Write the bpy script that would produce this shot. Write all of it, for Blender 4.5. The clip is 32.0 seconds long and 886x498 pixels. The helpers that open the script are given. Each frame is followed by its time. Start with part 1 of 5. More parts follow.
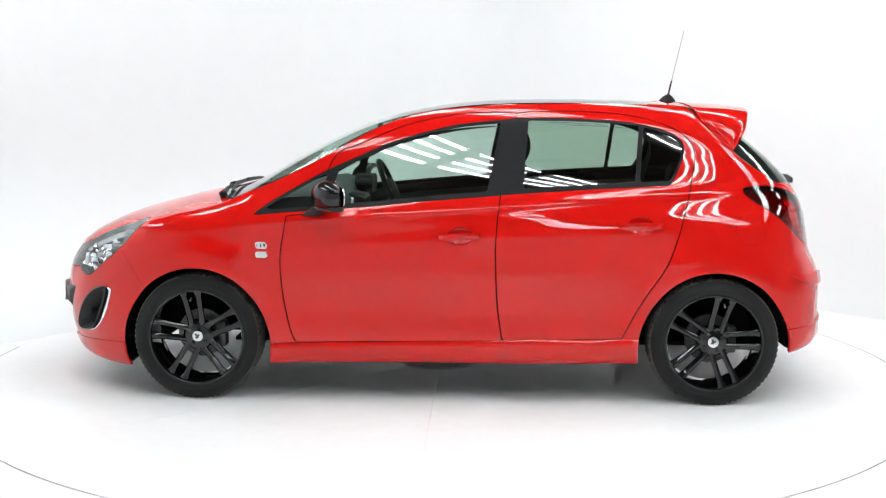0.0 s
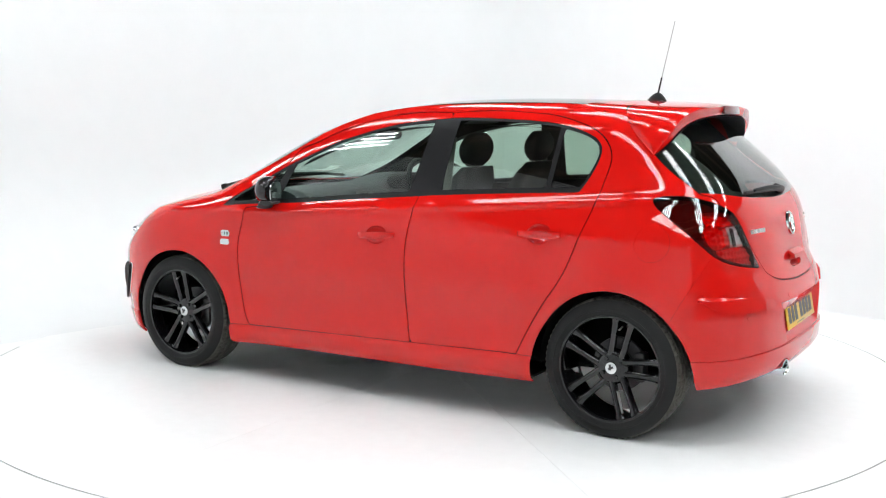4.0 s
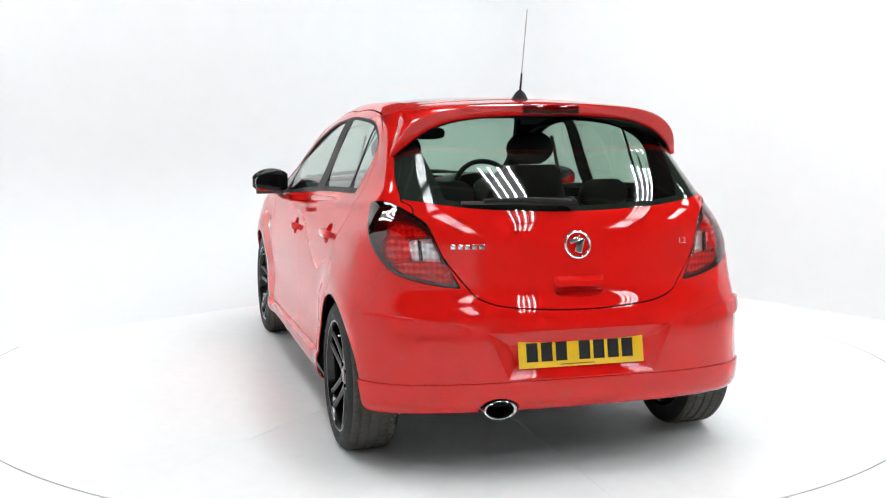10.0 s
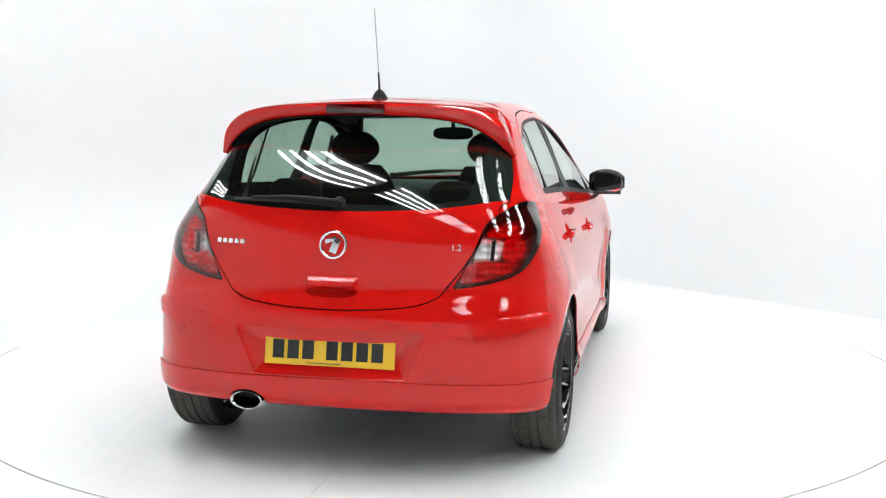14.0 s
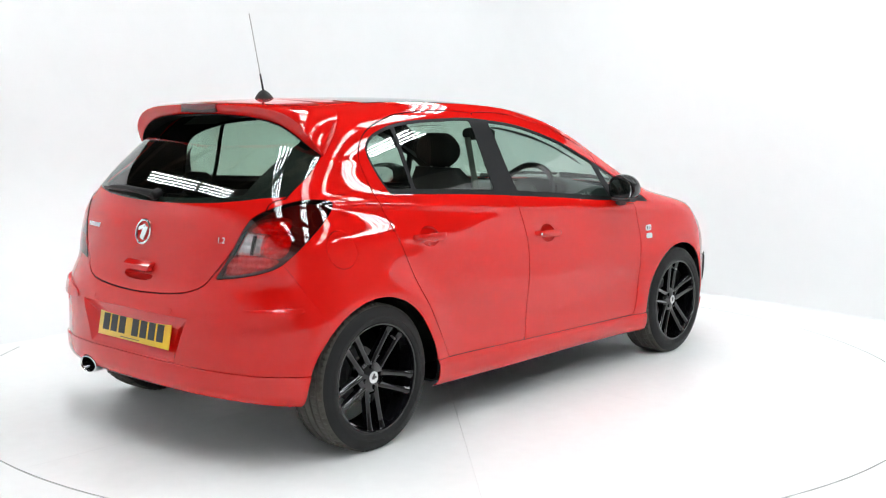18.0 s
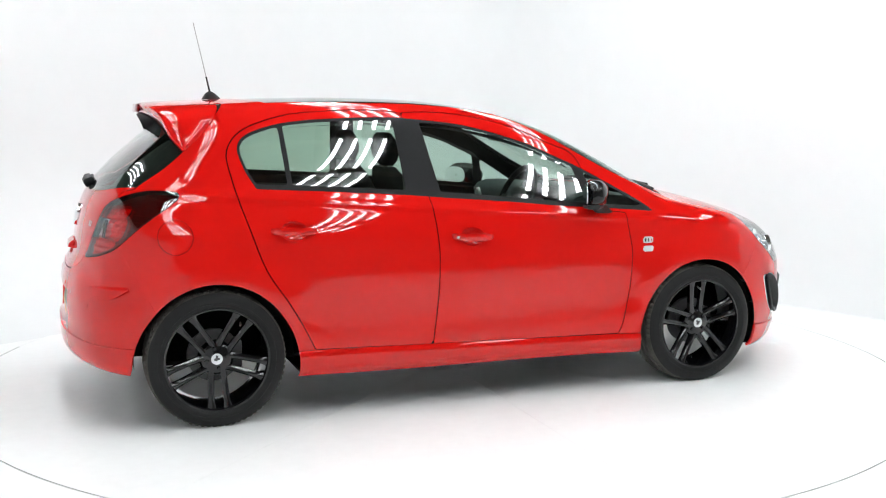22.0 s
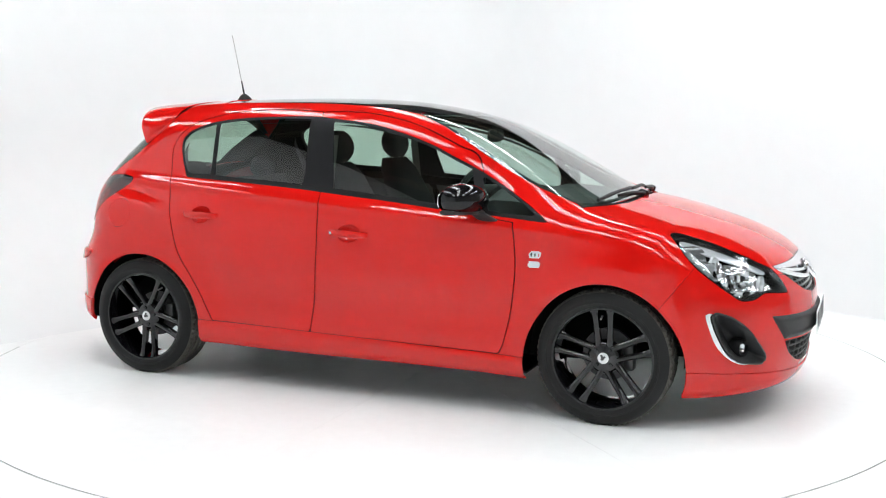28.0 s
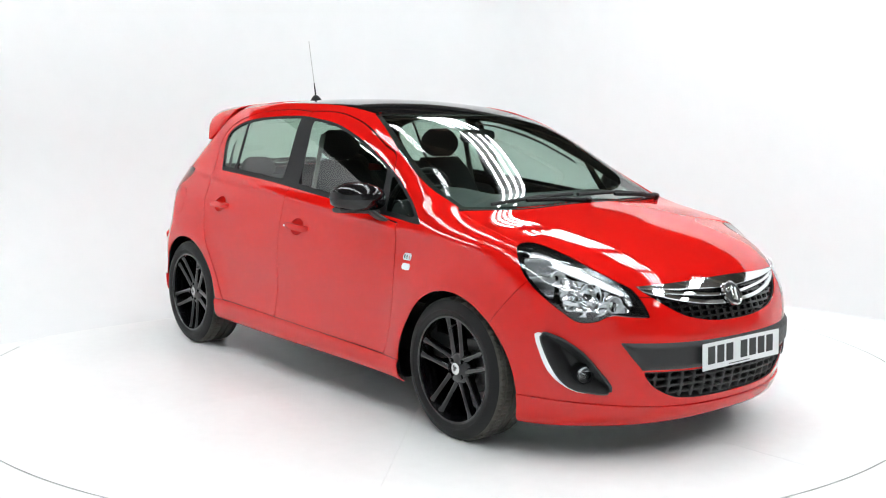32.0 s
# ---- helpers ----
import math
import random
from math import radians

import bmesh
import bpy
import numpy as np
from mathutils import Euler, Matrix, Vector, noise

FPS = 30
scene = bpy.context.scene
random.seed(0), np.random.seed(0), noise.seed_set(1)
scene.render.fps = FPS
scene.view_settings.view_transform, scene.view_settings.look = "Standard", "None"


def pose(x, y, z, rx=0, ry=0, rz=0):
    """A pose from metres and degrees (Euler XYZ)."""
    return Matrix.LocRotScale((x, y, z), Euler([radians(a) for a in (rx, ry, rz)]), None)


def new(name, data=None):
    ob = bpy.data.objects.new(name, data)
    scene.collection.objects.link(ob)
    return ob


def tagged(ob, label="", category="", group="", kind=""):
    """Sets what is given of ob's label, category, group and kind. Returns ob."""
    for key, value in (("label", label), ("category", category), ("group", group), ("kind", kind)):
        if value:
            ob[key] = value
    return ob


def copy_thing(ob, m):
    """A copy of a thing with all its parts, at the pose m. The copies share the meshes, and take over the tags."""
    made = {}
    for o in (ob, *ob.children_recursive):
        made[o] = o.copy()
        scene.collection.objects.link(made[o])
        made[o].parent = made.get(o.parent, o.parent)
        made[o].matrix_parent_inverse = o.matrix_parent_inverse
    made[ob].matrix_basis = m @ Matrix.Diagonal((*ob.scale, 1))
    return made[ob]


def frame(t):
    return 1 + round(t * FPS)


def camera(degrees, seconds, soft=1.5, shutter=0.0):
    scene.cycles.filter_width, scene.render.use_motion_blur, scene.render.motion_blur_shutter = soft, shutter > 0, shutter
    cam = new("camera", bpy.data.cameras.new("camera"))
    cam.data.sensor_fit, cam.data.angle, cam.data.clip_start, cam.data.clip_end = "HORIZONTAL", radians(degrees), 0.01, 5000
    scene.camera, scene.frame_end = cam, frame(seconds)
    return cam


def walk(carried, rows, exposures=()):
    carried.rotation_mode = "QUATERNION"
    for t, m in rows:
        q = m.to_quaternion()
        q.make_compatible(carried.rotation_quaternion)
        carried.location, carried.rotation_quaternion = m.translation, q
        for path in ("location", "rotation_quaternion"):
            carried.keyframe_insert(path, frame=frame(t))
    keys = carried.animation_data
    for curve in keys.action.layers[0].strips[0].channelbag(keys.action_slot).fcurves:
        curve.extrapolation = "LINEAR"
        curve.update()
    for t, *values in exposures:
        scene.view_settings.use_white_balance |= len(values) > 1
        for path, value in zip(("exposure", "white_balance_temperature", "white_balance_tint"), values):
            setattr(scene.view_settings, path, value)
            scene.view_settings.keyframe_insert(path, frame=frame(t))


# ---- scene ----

# ---- camera: still, on a stand beside the turntable ----
cam = camera(44.61, 32.0, soft=1.15)
EYE = pose(0, -5.971, 1.421, 90 - 7.418, -0.232, -0.19)
walk(cam, [(0.0, EYE), (32.0, EYE)])

# ---- world and light ----
world = bpy.data.worlds.new("studio_world")
scene.world = world
world.use_nodes = True
world.node_tree.nodes["Background"].inputs[0].default_value = (0.75, 0.78, 0.8, 1)
world.node_tree.nodes["Background"].inputs[1].default_value = 0.15
scene.view_settings.exposure = 0.0
TUBE_POWER = 27.4


# ---- materials ----
def material(name, colour, rough=0.5, metal=0.0, coat=0.0, vary=0.0, scale=8.0, bump=0.0, bump_scale=200.0, spec=0.5, glow=0.0):
    """A principled material with colour variation and fine relief at real-world size."""
    m = bpy.data.materials.new(name)
    m.use_nodes = True
    n, l = m.node_tree.nodes, m.node_tree.links
    b = n["Principled BSDF"]
    b.inputs["Base Color"].default_value = (*colour, 1)
    b.inputs["Roughness"].default_value = rough
    b.inputs["Metallic"].default_value = metal
    b.inputs["Coat Weight"].default_value = coat
    b.inputs["Coat Roughness"].default_value = 0.012
    b.inputs["Specular IOR Level"].default_value = spec
    where = n.new("ShaderNodeTexCoord")
    if vary:
        a, c = n.new("ShaderNodeTexNoise"), n.new("ShaderNodeTexNoise")
        a.inputs["Scale"].default_value, c.inputs["Scale"].default_value = scale, scale * 11
        a.inputs["Detail"].default_value = 6
        add = n.new("ShaderNodeMath")
        add.operation = "ADD"
        ramp = n.new("ShaderNodeMapRange")
        ramp.inputs["From Min"].default_value, ramp.inputs["From Max"].default_value = 0.6, 1.4
        ramp.inputs["To Min"].default_value, ramp.inputs["To Max"].default_value = 1 - vary, 1 + vary
        mix = n.new("ShaderNodeMix")
        mix.data_type, mix.blend_type = "RGBA", "MULTIPLY"
        mix.inputs["Factor"].default_value = 1
        mix.inputs["A"].default_value = (*colour, 1)
        for k in (a, c):
            l.new(where.outputs["Object"], k.inputs["Vector"])
        l.new(a.outputs["Fac"], add.inputs[0])
        l.new(c.outputs["Fac"], add.inputs[1])
        l.new(add.outputs[0], ramp.inputs["Value"])
        l.new(ramp.outputs["Result"], mix.inputs["B"])
        l.new(mix.outputs["Result"], b.inputs["Base Color"])
        rr = n.new("ShaderNodeMapRange")
        rr.inputs["From Min"].default_value, rr.inputs["From Max"].default_value = 0.6, 1.4
        rr.inputs["To Min"].default_value, rr.inputs["To Max"].default_value = rough * (1 - vary), min(1, rough * (1 + vary))
        l.new(add.outputs[0], rr.inputs["Value"])
        l.new(rr.outputs["Result"], b.inputs["Roughness"])
    if bump:
        t, k = n.new("ShaderNodeTexNoise"), n.new("ShaderNodeBump")
        t.inputs["Scale"].default_value = bump_scale
        k.inputs["Strength"].default_value, k.inputs["Distance"].default_value = bump, 0.002
        l.new(where.outputs["Object"], t.inputs["Vector"])
        l.new(t.outputs["Fac"], k.inputs["Height"])
        l.new(k.outputs["Normal"], b.inputs["Normal"])
    if glow:
        b.inputs["Emission Color"].default_value = (*colour, 1)
        b.inputs["Emission Strength"].default_value = glow
    return m


def glass(name, tint, ior=1.5, rough=0.0, gain=1.0):
    """A thin tinted pane: clear through, glossy by Fresnel."""
    m = bpy.data.materials.new(name)
    m.use_nodes = True
    n, l = m.node_tree.nodes, m.node_tree.links
    n.remove(n["Principled BSDF"])
    clear, shine, mix = n.new("ShaderNodeBsdfTransparent"), n.new("ShaderNodeBsdfGlossy"), n.new("ShaderNodeMixShader")
    weight, power, scale = n.new("ShaderNodeLayerWeight"), n.new("ShaderNodeMath"), n.new("ShaderNodeMath")
    weight.inputs["Blend"].default_value = 0.5
    power.operation, scale.operation = "POWER", "MULTIPLY_ADD"
    power.inputs[1].default_value = 5.0
    base = 2 * ((ior - 1) / (ior + 1)) ** 2
    scale.inputs[1].default_value, scale.inputs[2].default_value = 1 - base, base
    clear.inputs["Color"].default_value = (*tint, 1)
    shine.inputs["Roughness"].default_value = rough
    shine.inputs["Color"].default_value = (gain, gain, gain, 1)
    l.new(weight.outputs["Facing"], power.inputs[0])
    l.new(power.outputs[0], scale.inputs[0])
    l.new(scale.outputs[0], mix.inputs[0])
    l.new(clear.outputs[0], mix.inputs[1])
    l.new(shine.outputs[0], mix.inputs[2])
    l.new(mix.outputs[0], n["Material Output"].inputs["Surface"])
    return m


RED = material("red_paint", (0.63, 0.007, 0.005), 0.5, 0.0, 1.0, 0.03, 3.0, spec=0.0)
BLACK_GLOSS = material("black_gloss_paint", (0.006, 0.006, 0.007), 0.4, 0.0, 1.0, 0.1, 5.0, spec=0.0)
BLACK_SATIN = material("black_satin_trim", (0.009, 0.009, 0.010), 0.45, 0.0, 0.0, 0.15, 9.0, 0.15, 600, spec=0.16)
BLACK_PLASTIC = material("black_grained_plastic", (0.018, 0.018, 0.019), 0.55, 0.0, 0.0, 0.2, 12.0, 0.3, 900)
# Near-black for dark inner parts; behind the grilles it stands in for shade.
DARK = material("dark_parts_and_shade", (0.006, 0.006, 0.006), 0.85, 0, 0, 0.2, 10, spec=0.1)
RUBBER = material("tyre_rubber", (0.012, 0.012, 0.012), 0.58, 0, 0, 0.25, 14.0, 0.25, 500, spec=0.25)
TREAD = material("worn_tread_rubber", (0.080, 0.076, 0.067), 0.75, 0, 0, 0.3, 18.0, 0.3, 500, spec=0.25)
ALLOY = material("black_alloy", (0.004, 0.004, 0.005), 0.09, 0.0, 0.6, 0.15, 6.0, spec=0.3)
CHROME = material("chrome", (0.80, 0.81, 0.82), 0.06, 1.0, 0, 0.04, 20)
STEEL = material("brushed_steel", (0.42, 0.41, 0.40), 0.32, 1.0, 0, 0.15, 30)
DIM_SILVER = material("smoked_silver_reflector", (0.30, 0.31, 0.32), 0.25, 0.7, 0, 0.15, 30)
SILVER = material("silver_reflector", (0.80, 0.81, 0.82), 0.22, 0.55, 0, 0.05, 20)
CLOTH = material("charcoal_seat_cloth", (0.016, 0.017, 0.019), 0.9, 0, 0, 0.3, 25.0, 0.5, 1200, spec=0.2)
BELT = material("grey_belt_webbing", (0.16, 0.155, 0.145), 0.8, 0, 0, 0.1, 40)
DASH = material("dark_grey_dashboard", (0.05, 0.055, 0.06), 0.6, 0, 0, 0.15, 14.0, 0.3, 700)
LINING = material("dark_headlining", (0.09, 0.09, 0.09), 0.9, 0, 0, 0.1, 20)
GLASS = glass("green_tinted_glass", (0.68, 0.80, 0.74), 1.5)
DARK_GLASS = glass("dark_tinted_glass", (0.57, 0.70, 0.62), 1.5)
LENS = glass("clear_lens", (0.93, 0.95, 0.96), 1.45)
RED_LENS = glass("red_lens", (0.88, 0.035, 0.03), 1.5)
SMOKE_LENS = glass("smoked_red_lens", (0.38, 0.020, 0.020), 1.5)
RED_REFLECTOR = material("red_reflector", (0.70, 0.012, 0.012), 0.25, 0.2, 0.5, 0.2, 60.0, 0.6, 350)
PLATE_YELLOW = material("yellow_plate", (0.83, 0.50, 0.008), 0.35, 0, 0.4, 0.05, 20)
PLATE_WHITE = material("white_plate", (0.74, 0.76, 0.76), 0.35, 0, 0.4, 0.05, 20)
INK = material("black_ink", (0.012, 0.012, 0.013), 0.4, 0, 0, 0.1, 20)
WHITE_BADGE = material("white_badge", (0.75, 0.76, 0.78), 0.25, 0.2, 0.6, 0.03, 40)
WALL = material("white_painted_wall", (0.80, 0.81, 0.815), 0.75, 0, 0, 0.012, 0.7, 0.06, 60)
FLOOR = material("glossy_white_floor", (0.86, 0.865, 0.865), 0.30, 0, 0, 0.025, 1.3, 0.02, 30, spec=0.14)
CEILING = material("dark_workshop_ceiling", (0.10, 0.085, 0.07), 0.8, 0, 0, 0.3, 1.5)
BEAM = material("roof_beam", (0.20, 0.16, 0.12), 0.7, 0, 0, 0.2, 3)
JOINT = material("dark_joint", (0.10, 0.10, 0.10), 0.8, 0, 0, 0.3, 8)
TUBE = material("fluorescent_tube", (0.94, 0.985, 1.0), 0.4, 0, 0, glow=TUBE_POWER)
HOUSING = material("grey_lamp_housing", (0.16, 0.16, 0.16), 0.4, 0, 0, 0.03, 10)
DIM = material("dim_workshop_wall", (0.38, 0.365, 0.345), 0.8, 0, 0, 0.2, 1.0)
BASE_GREY = material("grey_table_base", (0.42, 0.42, 0.42), 0.7, 0, 0, 0.2, 8)
LAMP_RED = material("dark_red_lamp_back", (0.20, 0.010, 0.010), 0.4, 0.2, 0.0, 0.25, 30.0)
DISC_STEEL = material("worn_dark_steel", (0.10, 0.10, 0.10), 0.45, 0.8, 0, 0.25, 30)


# ---- the body surface: one smooth implicit form, x ahead, y to the car's left, z up ----
def spline(xs, ys):
    """Natural cubic spline through the knots, with straight ends beyond them."""
    x, y = np.array(xs, float), np.array(ys, float)
    n, h = len(x), np.diff(np.array(xs, float))
    a, r = np.eye(n), np.zeros(n)
    for i in range(1, n - 1):
        a[i, i - 1:i + 2] = h[i - 1], 2 * (h[i - 1] + h[i]), h[i]
        r[i] = 6 * ((y[i + 1] - y[i]) / h[i] - (y[i] - y[i - 1]) / h[i - 1])
    m = np.linalg.solve(a, r)

    def value(v):
        v = np.asarray(v, float)
        c = np.clip(v, x[0], x[-1])
        i = np.clip(np.searchsorted(x, c) - 1, 0, n - 2)
        d, e, w = x[i + 1] - c, c - x[i], h[i]
        s = (m[i] * d ** 3 + m[i + 1] * e ** 3) / (6 * w) + (y[i] / w - m[i] * w / 6) * d + (y[i + 1] / w - m[i + 1] * w / 6) * e
        k0 = (y[1] - y[0]) / h[0] - h[0] * m[1] / 6
        k1 = (y[-1] - y[-2]) / h[-1] + h[-1] * m[-2] / 6
        return s + np.where(v < x[0], (v - x[0]) * k0, 0) + np.where(v > x[-1], (v - x[-1]) * k1, 0)
    return value


def smax(a, b, k):
    h = np.maximum(k - np.abs(a - b), 0) / k
    return np.maximum(a, b) + h * h * k * 0.25


TOP = spline((-1.6, -1.3, -1.13, -0.88, -0.58, -0.27, 0.04, 0.226, 0.40, 0.664, 0.917, 1.10, 1.22, 1.36, 1.55, 1.75, 1.92, 2.06, 2.2),
             (1.436, 1.452, 1.463, 1.474, 1.479, 1.475, 1.452, 1.420, 1.376, 1.266, 1.128, 1.032, 0.997, 0.970, 0.924, 0.866, 0.789, 0.697, 0.58))
FRONT = spline((0.1, 0.2, 0.3, 0.42, 0.55, 0.66, 0.76, 0.9), (2.018, 2.063, 2.094, 2.108, 2.104, 2.088, 2.056, 1.98))
REAR = spline((0.15, 0.25, 0.34, 0.45, 0.58, 0.66, 0.72, 0.80, 0.90, 0.98, 1.06, 1.14, 1.21, 1.29, 1.38, 1.47),
              (-1.84, -1.87, -1.888, -1.888, -1.885, -1.862, -1.832, -1.813, -1.794, -1.768, -1.717, -1.645, -1.568, -1.470, -1.345, -1.2))
SIDE = spline((0.15, 0.25, 0.33, 0.45, 0.60, 0.72, 0.82, 0.90, 0.96, 1.05, 1.2, 1.35, 1.47),
              (0.835, 0.845, 0.845, 0.838, 0.845, 0.840, 0.826, 0.804, 0.772, 0.722, 0.660, 0.600, 0.548))

FLOOR_LINE = spline((-1.9, -1.65, -1.2, -0.87, 0.86, 1.3, 1.6, 2.1), (0.285, 0.255, 0.22, 0.205, 0.185, 0.162, 0.146, 0.158))


def arch_flare(x, z, cx, amount):
    r = np.hypot(x - cx, z - 0.30)
    return amount * np.exp(-((r - 0.37) / 0.10) ** 2) * np.clip((z - 0.1) / 0.3, 0, 1)


def shoulder(x, z):
    """The soft ledge below the side windows, fading out towards both ends."""
    line = 0.938 - 0.074 * x
    fade = np.clip((1.15 - x) / 0.5, 0, 1) * np.clip((x + 1.75) / 0.5, 0, 1)
    return fade * (0.009 * np.exp(-((z - line) / 0.020) ** 2) - 0.005 * np.exp(-((z - line + 0.085) / 0.05) ** 2))


def half_width(x, z):
    w = SIDE(z) + arch_flare(x, z, 1.2555, 0.022) + arch_flare(x, z, -1.2555, 0.022)
    w = w - 0.20 * np.maximum(x - 1.25, 0) ** 2 - 0.17 * np.maximum(-1.25 - x, 0) ** 2
    w = w + shoulder(x, z)
    cabin = np.clip((z - 0.95) / 0.25, 0, 1)
    return w - cabin * (0.05 * np.maximum(x - 0.2, 0) ** 2 + 0.07 * np.maximum(-0.9 - x, 0) ** 2)


def body_field(p):
    x, y, z = p[..., 0], np.abs(p[..., 1]), p[..., 2]
    slope = (TOP(x + 0.01) - TOP(x - 0.01)) / 0.02
    top = (z - TOP(x) + 0.125 * y * y + 0.9 * y ** 4 * np.maximum(x - 1.5, 0)) / np.sqrt(1 + slope * slope)
    front = (x - FRONT(z) + 0.10 * y ** 2 + 0.72 * y ** 3) / np.sqrt(1 + (2.0 * y * y) ** 2)
    rs = (REAR(z + 0.01) - REAR(z - 0.01)) / 0.02
    rear = (REAR(z) - x + 0.38 * y ** 3) / np.sqrt(1 + rs * rs + (1.14 * y * y) ** 2)
    side = (y - half_width(x, z)) * 0.95
    f = smax(top, front, 0.12)
    f = smax(f, rear, 0.05)
    f = smax(f, side, 0.13 - 0.055 * np.clip((x - 0.9) / 0.35, 0, 1))
    return smax(f, FLOOR_LINE(x) - z, 0.05)


def body_normals(p):
    h = 0.003
    g = np.stack([body_field(p + d) - body_field(p - d) for d in np.eye(3) * h], -1)
    return g / np.linalg.norm(g, axis=-1, keepdims=True)


def body_grid(nu, nv):
    """Points of the left half: nu stations from nose to tail, nv from the top round to the bottom."""
    u = np.linspace(0.004, math.pi - 0.004, nu)[:, None] + np.zeros((1, nv))
    v = np.linspace(0, math.pi, nv)[None, :] + np.zeros((nu, 1))
    start = np.stack([1.55 * np.cos(u) + 0.1, 0 * u, 0.62 + 0 * u], -1)
    way = np.stack([np.cos(u), np.sin(u) * np.sin(v), np.sin(u) * np.cos(v)], -1)
    lo, hi = np.zeros(u.shape), np.full(u.shape, 1.5)
    for _ in range(26):
        mid = (lo + hi) / 2
        out = body_field(start + way * mid[..., None]) > 0
        hi, lo = np.where(out, mid, hi), np.where(out, lo, mid)
    p = start + way * ((lo + hi) / 2)[..., None]
    p[:, 0, 1] = p[:, -1, 1] = 0
    return p


# ---- making meshes ----
def link_mesh(name, verts, faces, mat, parent=None, label="", normals=None, smooth=True):
    me = bpy.data.meshes.new(name)
    me.from_pydata(np.asarray(verts, float).tolist(), [], faces.tolist() if isinstance(faces, np.ndarray) else faces)
    me.polygons.foreach_set("use_smooth", [smooth] * len(me.polygons))
    if mat:
        me.materials.append(mat)
    me.update()
    if normals is not None:
        me.normals_split_custom_set_from_vertices(np.asarray(normals, float).tolist())
    ob = new(name, me)
    if parent:
        ob.parent = parent
    return tagged(ob, label=label)


def part(name, bm, mat, parent=None, label="", smooth=True, angle=35):
    """One bmesh as one mesh object under a thing or a part, smooth but for its sharp edges."""
    bmesh.ops.recalc_face_normals(bm, faces=bm.faces)
    for f in bm.faces:
        f.smooth = smooth
    for e in bm.edges:
        if len(e.link_faces) == 2 and e.calc_face_angle(0) > radians(angle):
            e.smooth = False
    me = bpy.data.meshes.new(name)
    bm.to_mesh(me)
    bm.free()
    me.materials.append(mat)
    ob = new(name, me)
    if parent:
        ob.parent = parent
    return tagged(ob, label=label)


def thing(name, label, category, group="", kind=""):
    return tagged(new(name), label, category, group, kind)


def box(size, at=(0, 0, 0), bevel=0.0, rot=(0, 0, 0), bm=None, segments=2):
    made = bmesh.new()
    bmesh.ops.create_cube(made, size=1)
    for v in made.verts:
        v.co = Vector((v.co.x * size[0], v.co.y * size[1], v.co.z * size[2]))
    if bevel:
        bmesh.ops.bevel(made, geom=made.edges[:], offset=bevel, segments=segments, affect="EDGES", profile=0.5)
    made.transform(pose(*at, *rot))
    return join(bm, made)


def cylinder(r, depth, at=(0, 0, 0), rot=(0, 0, 0), r2=None, n=32, bevel=0.0, bm=None):
    made = bmesh.new()
    bmesh.ops.create_cone(made, cap_ends=True, segments=n, radius1=r, radius2=r if r2 is None else r2, depth=depth)
    if bevel:
        bmesh.ops.bevel(made, geom=[e for e in made.edges if abs(e.verts[0].co.z - e.verts[1].co.z) < 1e-6], offset=bevel, segments=2, affect="EDGES")
    made.transform(pose(*at, *rot))
    return join(bm, made)


def join(bm, made):
    if bm is None:
        return made
    me = bpy.data.meshes.new("joined")
    made.to_mesh(me)
    made.free()
    bm.from_mesh(me)
    bpy.data.meshes.remove(me)
    return bm


def lathe(profile, n=64, closed=False, ripple=None):
    """Turn (radius, y) points about the y axis."""
    bm = bmesh.new()
    rings = []
    for k in range(n):
        a = 2 * math.pi * k / n
        rings.append([bm.verts.new(((r + (ripple(i, k) if ripple else 0)) * math.cos(a), y, (r + (ripple(i, k) if ripple else 0)) * math.sin(a))) for i, (r, y) in enumerate(profile)])
    m = len(profile)
    for k in range(n):
        a, b = rings[k], rings[(k + 1) % n]
        for i in range(m if closed else m - 1):
            bm.faces.new((a[i], a[(i + 1) % m], b[(i + 1) % m], b[i]))
    return bm


def tube(points, radius, n=8, taper=None, closed=False):
    """A round bar along points."""
    bm = bmesh.new()
    pts = [Vector(p) for p in points]
    rings = []
    for i, p in enumerate(pts):
        a, b = (pts[i - 1], pts[(i + 1) % len(pts)]) if closed else (pts[max(i - 1, 0)], pts[min(i + 1, len(pts) - 1)])
        q = (b - a).to_track_quat("Z", "Y")
        r = radius * (taper(i / (len(pts) - 1)) if taper else 1)
        rings.append([bm.verts.new(p + q @ Vector((r * math.cos(2 * math.pi * k / n), r * math.sin(2 * math.pi * k / n), 0))) for k in range(n)])
    for i in range(len(rings) if closed else len(rings) - 1):
        a, b = rings[i], rings[(i + 1) % len(rings)]
        for k in range(n):
            bm.faces.new((a[k], a[(k + 1) % n], b[(k + 1) % n], b[k]))
    if not closed:
        bm.faces.new(rings[0])
        bm.faces.new(list(reversed(rings[-1])))
    return bm


def loft(rings):
    """Skin closed rings of equal count, capped at both ends."""
    bm = bmesh.new()
    vs = [[bm.verts.new(p) for p in r] for r in rings]
    n = len(vs[0])
    for a, b in zip(vs, vs[1:]):
        for k in range(n):
            bm.faces.new((a[k], a[(k + 1) % n], b[(k + 1) % n], b[k]))
    bm.faces.new(list(reversed(vs[0])))
    bm.faces.new(vs[-1])
    return bm


